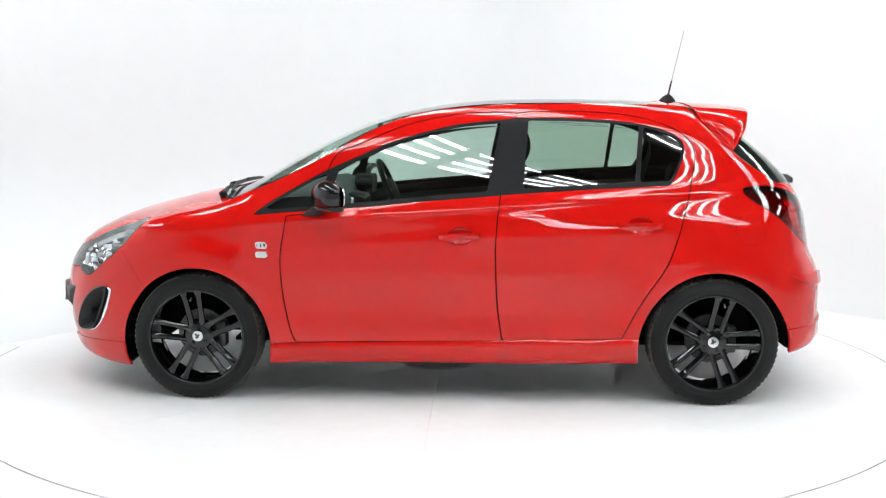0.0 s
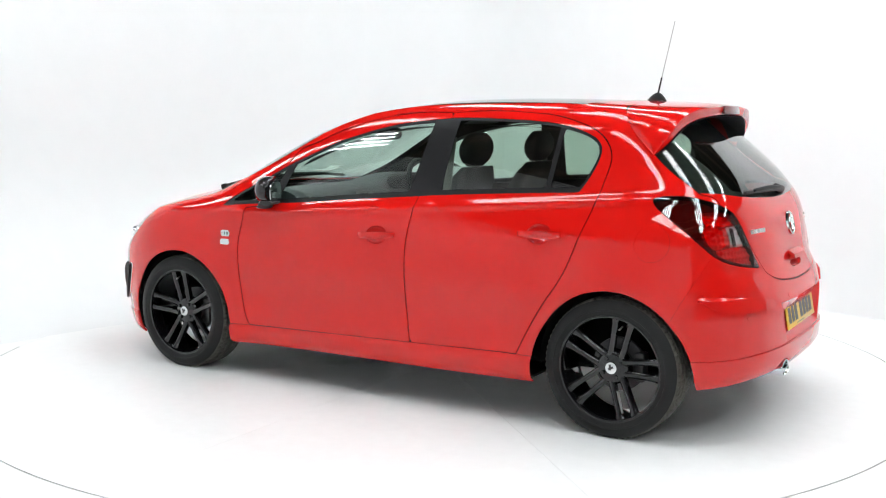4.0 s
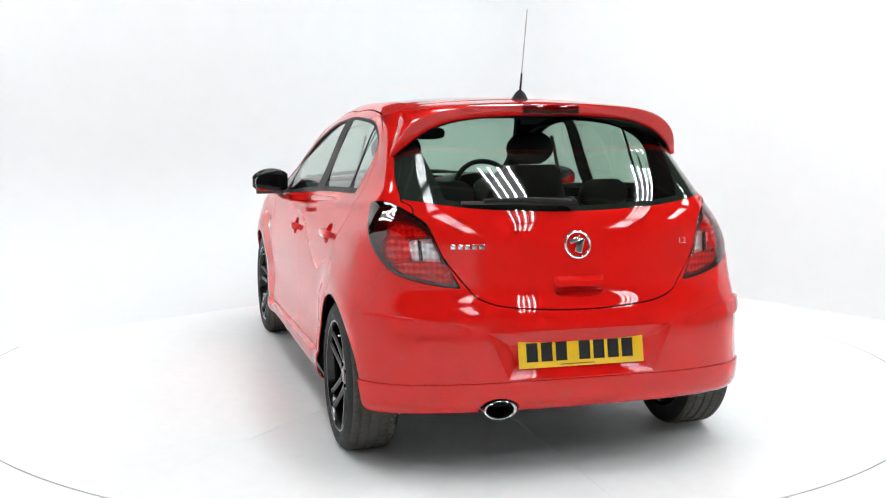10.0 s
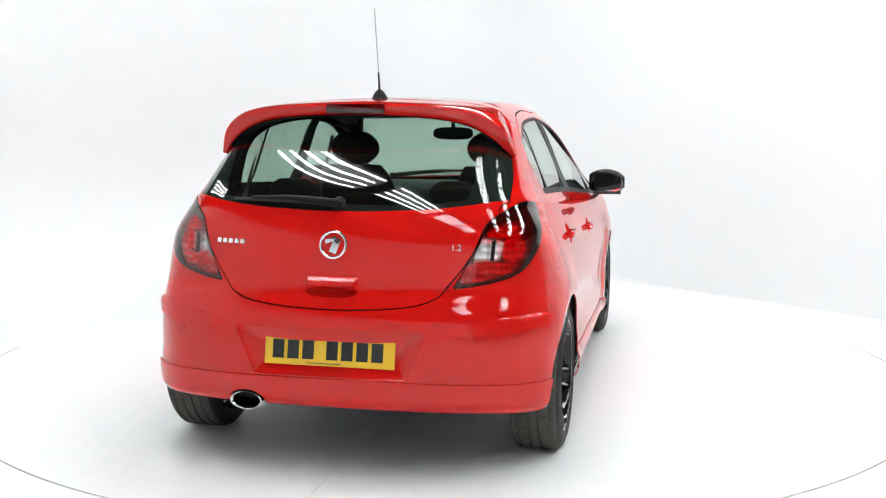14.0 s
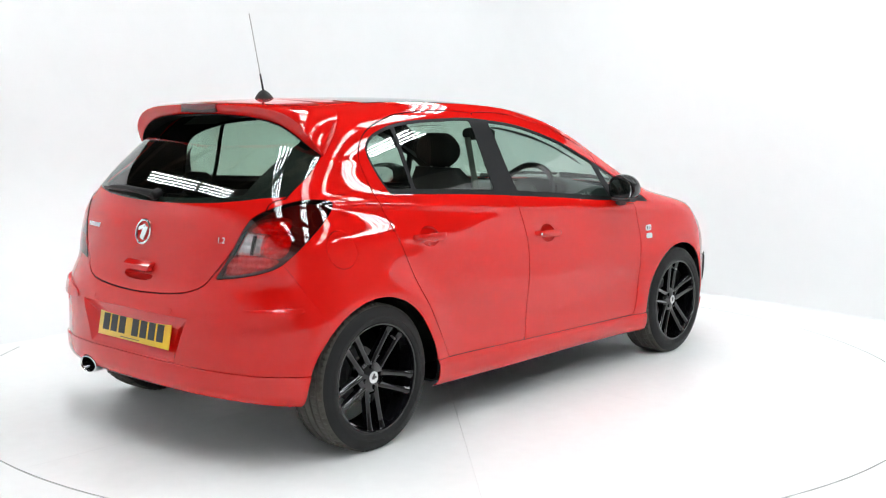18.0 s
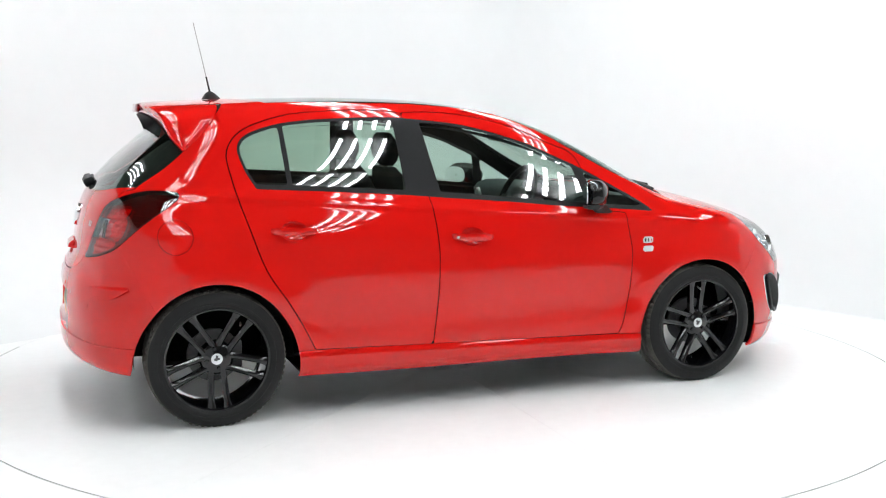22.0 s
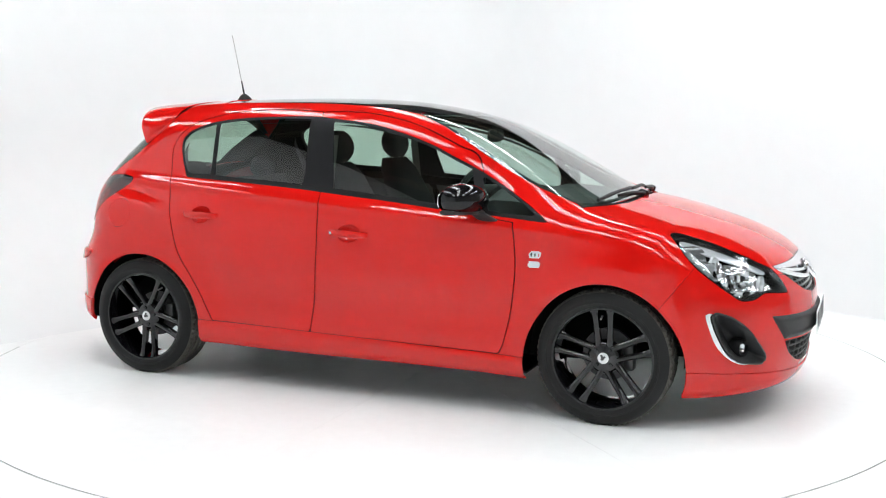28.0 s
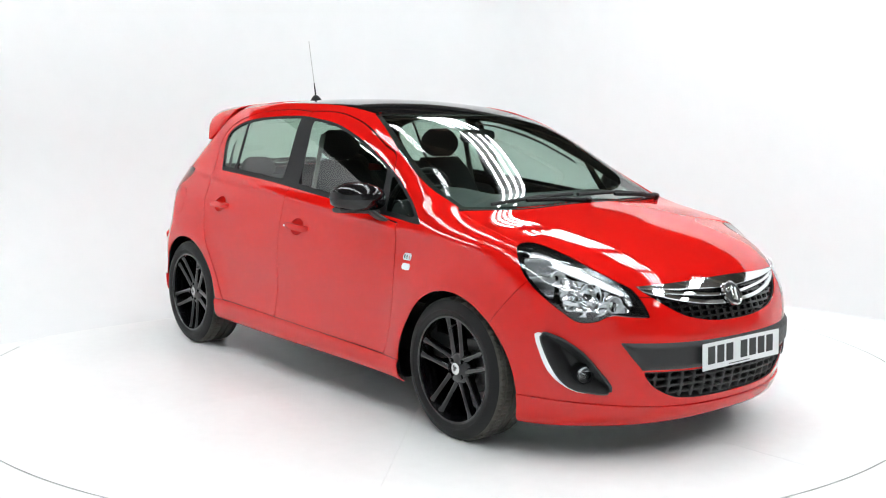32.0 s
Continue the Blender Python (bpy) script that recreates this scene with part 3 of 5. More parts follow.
for mirror in (False, True):
    door = door_front.make("front_door", RED, car, "red front door with a shut line round it", mirror=mirror)
    door_b = door_rear.make("rear_door", RED, car, "red rear door", mirror=mirror)
    for (hx, hz, _, _), holder in zip(HANDLES, (door, door_b)):
        HALF.cut(cup_field(hx, hz)).finer(2).shift(lambda v: -0.034 * np.sqrt(np.clip(-cup_field(hx, hz)(v) / 0.04, 0, 1))).make("handle_cup", RED, holder, "red recess behind the handle", depth=0, mirror=mirror)
    sill.make("sill_skirt", RED, car, "red body-kit sill skirt", mirror=mirror)
    front_wing.make("front_wing", RED, car, "red front wing", mirror=mirror)
    body_side.make("side_panel", RED, car, "red rear quarter and roof rail", mirror=mirror)
HALF.cut(FUEL).make("fuel_flap", RED, car, "round red fuel flap", depth=0.004, mirror=True)
piece(HALF, grown(FUEL, 0.0016)).make("quarter_panel_infill", RED, car, depth=0)
bonnet.both().make("bonnet", RED, car, "red bonnet")
roof.both().make("roof_panel", BLACK_GLOSS, car, "gloss black roof panel", depth=0.004)
nose.both().make("front_bumper", RED, car, "red front bumper")
nose_lip.both().make("front_lip", RED, car, "red front splitter lip", depth=0.014)
tail.both().make("rear_bumper", RED, car, "red rear bumper")
NOTCH = lambda v: (np.sqrt(((v[:, 1] - 0.336) / 0.078) ** 2 + ((v[:, 2] - 0.286) / 0.048) ** 2) - 1) * 0.05
tail_left, tail_right = tail_lip.cut(outside(NOTCH)), tail_lip.mirrored()
Skin(np.concatenate([tail_left.v, tail_right.v]), np.concatenate([tail_left.n, tail_right.n]), np.concatenate([tail_left.f, tail_right.f + len(tail_left.v)])).make("rear_skirt", RED, car, "red rear body-kit skirt", depth=0.018)
tailgate = gate.both().make("tailgate", RED, car, "red tailgate")
frit = 0.028
screen_edge = screen.cut(outside(grown(screen_region, -frit))).shift(-0.0025)
screen_edge.both().make("windscreen_border", BLACK_SATIN, car, "black border printed round the windscreen", depth=0)
rear_edge = rear_glass.cut(any_of(outside(grown(glass_region, -0.022)), lambda v: 0.535 - 0.35 * (1.25 - v[:, 2]) - np.abs(v[:, 1]) + 0.12 * (1.25 - v[:, 2])))
rear_edge.shift(-0.0025).both().make("rear_window_border", BLACK_SATIN, car, "black border and side trim of the rear window", depth=0)
screen.both().make("windscreen", GLASS, car, "windscreen", depth=0)
rear_glass.both().make("rear_window", DARK_GLASS, car, "dark tinted rear window", depth=0)
piece(HALF, scuttle_region).shift(-0.03).both().make("scuttle", BLACK_PLASTIC, car, "black plastic scuttle below the windscreen")

# side windows, with black surrounds between and around the panes
def bar(a, b, w0, w1):
    """A slanted band in side view from a to b, its half width running from w0 to w1."""
    (x0, z0), (x1, z1) = a, b

    def field(v):
        t = (v[:, 2] - z0) / (z1 - z0)
        return np.abs(v[:, 0] - (x0 + t * (x1 - x0))) - (w0 + t * (w1 - w0))
    return field


B_PILLAR = bar((-0.243, 1.006), (-0.296, 1.378), 0.087, 0.066)
QUARTER_BAR = bar((-0.885, 1.05), (-0.913, 1.345), 0.012, 0.012)
A_BAR = bar((0.655, 0.935), (0.585, 1.14), 0.030, 0.022)
BELT_LINE = spline((-1.045, -0.67, -0.33, 0.18, 0.45, 0.985), (1.054, 1.034, 1.012, 0.970, 0.944, 0.903))
PANE = both_of(grown(DLO, -0.013), lambda v: BELT_LINE(v[:, 0]) + 0.024 - v[:, 2])
surround = HALF.cut(grown(DLO, -0.001)).cut(any_of(outside(PANE), B_PILLAR, QUARTER_BAR, A_BAR)).shift(-0.002)
panes = HALF.cut(PANE).cut(outside(any_of(B_PILLAR, QUARTER_BAR, A_BAR))).evened().shift(-0.006)
for mirror in (False, True):
    surround.make("window_surround", BLACK_SATIN, car, "satin black window surround and pillars", mirror=mirror)
    for name, lo, hi in (("quarter_window", 0.60, 2.0), ("front_window", -0.25, 0.63), ("rear_door_window", -0.9, -0.25), ("rear_quarter_window", -2.0, -0.9)):
        s = panes
        if name == "quarter_window":
            s = panes.cut(lambda v: (0.655 + (v[:, 2] - 0.935) * -0.34) - v[:, 0])
        elif name == "front_window":
            s = panes.cut(lambda v: v[:, 0] - (0.655 + (v[:, 2] - 0.935) * -0.34)).cut(lambda v: -0.25 - v[:, 0])
        elif name == "rear_door_window":
            s = panes.cut(lambda v: v[:, 0] + 0.25).cut(lambda v: (-0.885 - (v[:, 2] - 1.05) * 0.095) - v[:, 0])
        else:
            s = panes.cut(lambda v: v[:, 0] - (-0.885 - (v[:, 2] - 1.05) * 0.095))
        s.make(name, GLASS if "front" in name or name == "quarter_window" else DARK_GLASS, car, "", depth=0, mirror=mirror)

# the dark shell under the panels, open at the windows and lamps
shell = HALF.cut(outside(grown(wheel_arch, 0.012))).cut(outside(grown(DLO, -0.004))).cut(outside(grown(screen_region, -0.005))).cut(outside(grown(glass_region, -0.005))).cut(outside(grown(head_region, 0.004)))
shell = shell.cut(outside(grown(tail_region, 0.002))).cut(outside(grown(fog_region, 0.0))).cut(outside(grown(intake_region, 0.0))).cut(outside(recess_region)).cut(outside(grille_region)).cut(outside(cups)).cut(outside(both_of(UNDER, BEHIND))).shift(-0.0098)
shell.both().make("inner_shell", DARK, car, "dark inner body shell", depth=0.01)
headliner = piece(HALF, lambda v: 1.36 - v[:, 2], outside(grown(DLO, 0.03)), outside(grown(screen_region, 0.02)), outside(grown(glass_region, 0.02))).shift(-0.035)
headliner.both().make("headlining", LINING, car, "grey headlining", depth=0)


# ---- wheels ----
def build_wheel():
    """A wheel about the y axis, outer face towards +y, its centre at the origin."""
    w = new("wheel")
    prof = [(0.214, -0.098), (0.222, -0.103), (0.245, -0.107), (0.268, -0.106), (0.288, -0.100), (0.302, -0.090), (0.3105, -0.080), (0.3118, -0.066), (0.306, -0.064), (0.306, -0.057), (0.3123, -0.055),
            (0.3125, -0.026), (0.3055, -0.024), (0.3055, -0.016), (0.3125, -0.014), (0.3125, 0.014), (0.3055, 0.016), (0.3055, 0.024), (0.3125, 0.026), (0.3123, 0.055), (0.306, 0.057), (0.306, 0.064), (0.3118, 0.066),
            (0.3105, 0.080), (0.302, 0.090), (0.288, 0.100), (0.268, 0.106), (0.262, 0.107), (0.261, 0.1085), (0.256, 0.1085), (0.255, 0.107), (0.240, 0.1065), (0.228, 0.104), (0.222, 0.102), (0.2195, 0.098), (0.213, 0.09)]
    prof = [(r if r > 0.25 else 0.25 - (0.25 - r) * 0.52, y) for r, y in prof]
    def sipe(i, k):
        y = prof[i][1]
        if 0.066 <= abs(y) <= 0.085 and k % 3 == 0:
            return -0.006
        if 0.026 <= abs(y) <= 0.055 and (k + (1 if y > 0 else 0)) % 4 == 0:
            return -0.004
        return 0
    wall_in, wall_out = lathe(prof[:6], 210), lathe(prof[24:], 210)
    tyre = part("tyre", join(wall_in, wall_out), RUBBER, w, "black low-profile tyre", angle=25)
    part("tread", lathe(prof[5:25], 210, ripple=lambda i, k: sipe(i + 5, k)), TREAD, tyre, "worn grey-black tread with grooves", angle=25)
    rim = [(0.2165, 0.099), (0.2165, 0.1005), (0.2135, 0.1015), (0.209, 0.100), (0.2065, 0.094), (0.2045, 0.080), (0.199, 0.040), (0.197, -0.03), (0.203, -0.09), (0.2165, -0.10)]
    part("rim", lathe([(r * 1.08, y) for r, y in rim], 96), ALLOY, w, "gloss black alloy rim")
    hub = lathe([(0.0, 0.074), (0.026, 0.074), (0.028, 0.0725), (0.0305, 0.071), (0.056, 0.068), (0.070, 0.061), (0.077, 0.049), (0.080, 0.02), (0.0, 0.02)], 48)
    part("hub", hub, ALLOY, w, "black wheel hub")
    spokes = None
    for k in range(5):
        for s in (-1, 1):
            a = 90 + 72 * k
            rings = []
            for t in np.linspace(0, 1, 13):
                r = 0.050 + t * 0.174
                off = s * (0.0255 + 0.0115 * t)
                wide = 0.0150 - 0.0020 * math.sin(math.pi * min(t * 1.1, 1)) + 0.006 * max(0, t - 0.86) / 0.14
                front = 0.066 + 0.022 * t ** 1.4 + 0.004 * max(0, t - 0.85) * 6
                back = front - 0.035 + 0.008 * t
                rings.append([(r, back, off - wide), (r, front - 0.007, off - wide), (r, front, off - wide * 0.45), (r, front + 0.002, off), (r, front, off + wide * 0.45), (r, front - 0.007, off + wide), (r, back, off + wide)])
            made = loft(rings)
            made.transform(Matrix.Rotation(radians(-a), 4, "Y"))
            part("spoke", made, ALLOY, w, "", angle=40)
    for k in range(4):
        a = radians(45 + 90 * k)
        part("wheel_bolt", cylinder(0.0095, 0.02, (0.047 * math.cos(a), 0.066, 0.047 * math.sin(a)), (90, 0, 0), n=6, bevel=0.0015), BLACK_GLOSS, w)
    cap = part("centre_cap", lathe([(0, 0.0765), (0.022, 0.0763), (0.0255, 0.0748), (0.026, 0.070)], 32), SILVER, w, "silver centre cap with a plain dark emblem")
    part("emblem", box((0.026, 0.002, 0.010), (0, 0.0772, 0), 0.0008, (0, 40, 0), box((0.011, 0.002, 0.026), (0.004, 0.0772, 0.003), 0.0008, (0, 20, 0))), INK, cap)
    part("valve", cylinder(0.004, 0.03, (0.0, 0.085, 0.188), (70, 0, 0), n=8), STEEL, w)
    return w


def build_brake():
    """A ventilated disc with its caliper, which stay behind the turning wheel."""
    d = new("brake")
    part("brake_disc", lathe([(0.03, 0.012), (0.07, 0.012), (0.072, 0.0), (0.118, 0.0), (0.120, -0.002), (0.120, -0.02), (0.07, -0.02), (0.03, -0.02)], 48), DISC_STEEL, d, "grey steel brake disc")
    part("caliper", box((0.05, 0.07, 0.13), (0, 0, 0), 0.012), DISC_STEEL, d, "grey brake caliper").location = (-0.10, -0.005, 0.0)
    part("hub_carrier", cylinder(0.05, 0.22, (0, -0.12, 0), (90, 0, 0), n=20), DARK, d)
    return d


WHEEL_R = 0.3125
first_wheel = build_wheel()
first_brake = build_brake()
SPOTS = [(1.2555, 0.747, 0), (1.2555, -0.747, 180), (-1.2555, 0.747, 0), (-1.2555, -0.747, 180)]
SPIN = (8, 2.5, -14, -34)
wheels = []
for (wx, wy, turn), spin in zip(SPOTS, SPIN):
    m = pose(wx, wy, WHEEL_R - 0.006, 0, 0, turn) @ pose(0, 0, 0, 0, spin, 0)
    if not wheels:
        w, b = first_wheel, first_brake
        w.matrix_basis = m
    else:
        w, b = copy_thing(first_wheel, m), copy_thing(first_brake, pose(0, 0, 0))
    b.matrix_basis = pose(wx, wy - (0.02 if wy > 0 else -0.02), WHEEL_R - 0.006, 0, 0, turn)
    w.parent = b.parent = car
    wheels.append(w)
    # wheel well
    sgn = 1 if wy > 0 else -1
    ring = [(0.356 * math.cos(a), 0.356 * math.sin(a)) for a in np.linspace(radians(-4), radians(184), 32)]
    bm = bmesh.new()
    rows = [[bm.verts.new((wx + u, sgn * y, 0.303 + v)) for u, v in ring] for y in (0.785, 0.70, 0.52)]
    for r0, r1 in zip(rows, rows[1:]):
        for k in range(len(ring) - 1):
            bm.faces.new((r0[k], r0[k + 1], r1[k + 1], r1[k]))
    bm.faces.new(rows[-1])
    part("wheel_well", bm, DARK, car, "dark wheel-arch liner")


# ---- inside the car ----
def cushion(rings_spec, mat, name, parent, label=""):
    """A padded form lofted through rounded rings (axis, x, y, z, half width, half depth, power)."""
    return part(name, loft([oval(x, y, z, a, b, axis, pw, 28) for axis, x, y, z, a, b, pw in rings_spec]), mat, parent, label, angle=60)


def front_seat(y):
    seat = new("front_seat")
    seat.parent = car
    tagged(seat, label="charcoal cloth front seat")
    spec = [("x", 0.36 - 0.5 * t, 0, 0.52 - 0.05 * math.sin(math.pi * t) * 0.5, 0.235 + 0.015 * math.sin(math.pi * t), 0.03 + 0.06 * math.sin(math.pi * min(0.05 + t * 0.95, 0.97)), 3.5) for t in np.linspace(0, 1, 9)]
    cushion(spec, CLOTH, "cushion", seat)
    spec = []
    for t in np.linspace(0, 1, 11):
        z = 0.50 + 0.63 * t
        spec.append(("z", -0.10 - 0.26 * t ** 1.1, 0, z, (0.055 + 0.02 * math.sin(math.pi * t)) * (1 if t < 0.95 else 0.6), (0.235 - 0.06 * max(0, t - 0.55) / 0.45 * 1.2) * (1 if t < 0.95 else 0.85), 3.2))
    cushion(spec, CLOTH, "backrest", seat)
    spec = []
    for t in np.linspace(0, 1, 11):
        k = math.sin(math.pi * (0.06 + 0.88 * t)) ** 0.45
        spec.append(("z", -0.345 - 0.02 * t, 0, 1.135 + 0.165 * t, 0.055 * k, 0.128 * k, 2.8))
    cushion(spec, CLOTH, "headrest", seat)
    for s in (-1, 1):
        part("headrest_post", cylinder(0.006, 0.10, (-0.35, s * 0.05, 1.11), n=10), STEEL, seat)
    seat.location = (0.03, y, 0.0)
    return seat


front_seat(0.36)
front_seat(-0.36)
bench = tagged(new("rear_bench"), label="charcoal cloth rear bench")
bench.parent = car
cushion([("y", -0.78, yy, 0.52, 0.26 * k, 0.09 * k, 3.5) for yy, k in ((-0.60, 0.8), (-0.58, 1), (0, 1.02), (0.58, 1), (0.60, 0.8))], CLOTH, "cushion", bench)
cushion([("z", -1.02 - 0.22 * t, 0, 0.5 + 0.5 * t, 0.07 * (1 if 0 < t < 1 else 0.7), 0.60, 5) for t in np.linspace(0, 1, 8)], CLOTH, "backrest", bench)
for yy in (-0.36, 0.36):
    cushion([("z", -1.235 - 0.02 * t, yy, 0.985 + 0.13 * t, 0.045 * math.sin(math.pi * (0.08 + 0.84 * t)) ** 0.45, 0.115 * math.sin(math.pi * (0.08 + 0.84 * t)) ** 0.45, 2.8) for t in np.linspace(0, 1, 9)], CLOTH, "headrest", bench)
part("parcel_shelf", box((0.36, 1.10, 0.02), (-1.46, 0, 0.955), 0.006), DASH, car, "dark parcel shelf")
part("cabin_floor", box((2.6, 1.36, 0.02), (-0.2, 0, 0.27), 0.004), DARK, car, "dark cabin carpet")

# dashboard
dash = tagged(new("dashboard"), label="dark grey dashboard")
dash.parent = car
rings = []
for yy in np.linspace(-0.66, 0.66, 15):
    bow = 0.10 * (yy / 0.66) ** 2
    hump = 0.055 * math.exp(-((yy + 0.36) / 0.17) ** 2)
    rings.append([(1.08 - bow, yy, 0.60), (1.10 - bow, yy, 0.955), (0.95 - bow * 0.6, yy, 0.975), (0.78 - bow * 0.3, yy, 0.985 + hump * 0.8), (0.66, yy, 0.985 + hump), (0.60, yy, 0.965 + hump), (0.575, yy, 0.93), (0.60, yy, 0.80), (0.66, yy, 0.60)])
part("dash_top", loft(rings), DASH, dash, angle=50)
part("centre_stack", box((0.12, 0.26, 0.36), (0.585, 0, 0.78), 0.03, (0, -12, 0)), BLACK_SATIN, dash)
for yy in (-0.58, -0.12, 0.12, 0.58):
    part("air_vent", lathe([(0, 0.010), (0.030, 0.012), (0.040, 0.006), (0.042, -0.02)], 24), SILVER, dash).matrix_basis = pose(0.575, yy, 0.90, 0, 0, 90)
part("instrument_hood", loft([oval(0.60 - 0.10 * t, -0.36, 0.985, 0.15, 0.055, "x", 2.4, 24) for t in (0, 0.5, 1)]), BLACK_SATIN, dash)
part("console", box((0.75, 0.20, 0.22), (0.2, 0, 0.45), 0.03), BLACK_SATIN, car, "black centre console")
part("gear_lever", tube([(0.33, 0, 0.55), (0.31, 0, 0.72)], 0.010), STEEL, car)
part("gear_knob", lathe([(0, 0.035), (0.02, 0.03), (0.026, 0.0), (0.015, -0.03), (0, -0.03)], 20), BLACK_GLOSS, car).matrix_basis = pose(0.308, 0, 0.735, 90, 0, 0)
steering = tagged(new("steering_wheel"), label="black leather steering wheel with a silver boss trim")
steering.parent = car
ring = [(0.182 * math.cos(a), 0.182 * math.sin(a), 0) for a in np.linspace(0, 2 * math.pi, 48, endpoint=False)]
part("wheel_grip", tube(ring, 0.0155, 12, closed=True), BLACK_SATIN, steering)
part("boss", lathe([(0, 0.035), (0.05, 0.032), (0.072, 0.015), (0.075, -0.02), (0, -0.03)], 28), BLACK_PLASTIC, steering).matrix_basis = pose(0, 0, 0, 90, 0, 0)
for a in (0, 180, 270):
    part("wheel_spoke", box((0.12, 0.034, 0.016), (0.115 * math.cos(radians(a)), 0.115 * math.sin(radians(a)), 0.0), 0.006, (0, 0, a)), SILVER if a == 270 else BLACK_SATIN, steering)
steering.matrix_basis = Matrix.Translation((0.40, -0.36, 0.945)) @ Matrix.Rotation(radians(-90), 4, "Z") @ Matrix.Rotation(radians(66), 4, "X")
part("steering_column", tube([(0.42, -0.36, 0.93), (0.66, -0.36, 0.84)], 0.04, 14), BLACK_SATIN, car)
inner_mirror = part("rear_view_mirror", loft([oval(0.43 + 0.02 * t, 0, 1.278, 0.118 * k, 0.036 * k, "x", 3.2, 28) for t, k in ((0, 0.9), (0.15, 1), (0.7, 0.98), (1, 0.7))]), BLACK_SATIN, car, "black rear-view mirror")
part("mirror_stalk", tube([(0.448, 0, 1.285), (0.425, 0, 1.345)], 0.012, 10), BLACK_SATIN, inner_mirror)
for s in (-1, 1):
    door_card = piece(HALF, grown(any_of(FRONT_DOOR, REAR_DOOR), -0.02), outside(grown(DLO, 0.012)), lambda v: 0.35 - v[:, 2]).shift(-0.07)
    door_card.make("door_card", DASH, car, "dark grey door trim", depth=0, mirror=s < 0)
    part("grab_handle", tube([(0.35, s * 0.735, 0.80), (0.30, s * 0.70, 0.83), (0.10, s * 0.70, 0.86), (0.05, s * 0.735, 0.87)], 0.013, 8), SILVER, car, "silver door pull")
    part("belt_strap", box((0.045, 0.004, 0.74), (-0.27, s * 0.585, 0.92), 0.0015, (s * 13, 0, 0)), BELT, car, "grey seat belt")


# ---- outer details of the car ----
def on_front(y, z):
    """The x at which the nose stands at (y, z)."""
    lo, hi = 1.0, 2.3
    for _ in range(40):
        mid = (lo + hi) / 2
        lo, hi = (mid, hi) if body_field(np.array([mid, y, z])) < 0 else (lo, mid)
    return lo


def on_rear(y, z):
    lo, hi = -2.3, -0.8
    for _ in range(40):
        mid = (lo + hi) / 2
        lo, hi = (mid, hi) if body_field(np.array([mid, y, z])) > 0 else (lo, mid)
    return lo


def on_side(x, z):
    lo, hi = 0.2, 1.1
    for _ in range(40):
        mid = (lo + hi) / 2
        lo, hi = (mid, hi) if body_field(np.array([x, mid, z])) < 0 else (lo, mid)
    return lo


def standing_on(p):
    """A pose at p whose z axis is the body's normal there and whose y axis leans upwards."""
    n = Vector(body_normals(np.array([p]))[0])
    x = Vector((0, 0, 1)).cross(n).normalized()
    y = n.cross(x)
    return Matrix(((x.x, y.x, n.x, p[0]), (x.y, y.y, n.y, p[1]), (x.z, y.z, n.z, p[2]), (0, 0, 0, 1)))


def edge_wall(skin, depth, name, mat, parent, label="", mirror=False):
    """Only the turned-in edge of a skin, as the wall of a recess."""
    s = skin.mirrored() if mirror else skin
    e = s.rim()
    a, b = e[:, 0], e[:, 1]
    v = np.concatenate([s.v[a], s.v[b], s.v[b] - s.n[b] * depth, s.v[a] - s.n[a] * depth])
    m, i = len(e), np.arange(len(e))
    return link_mesh(name, v, np.stack([i, i + m, i + 2 * m, i + 3 * m], 1), mat, parent, label, smooth=False)


# headlights
head_skin = HALF.cut(grown(head_region, -0.001))
def bowl(r, depth, mat, name, parent, at, aim, label=""):
    ob = part(name, lathe([(0.012, -depth), (r * 0.45, -depth * 0.82), (r * 0.78, -depth * 0.45), (r, 0), (r + 0.005, 0.002), (r + 0.006, -0.012)], 32), mat, parent, label)
    ob.matrix_basis = pose(*at) @ Vector((aim[0], aim[1], aim[2])).to_track_quat("Y", "Z").to_matrix().to_4x4()
    return ob


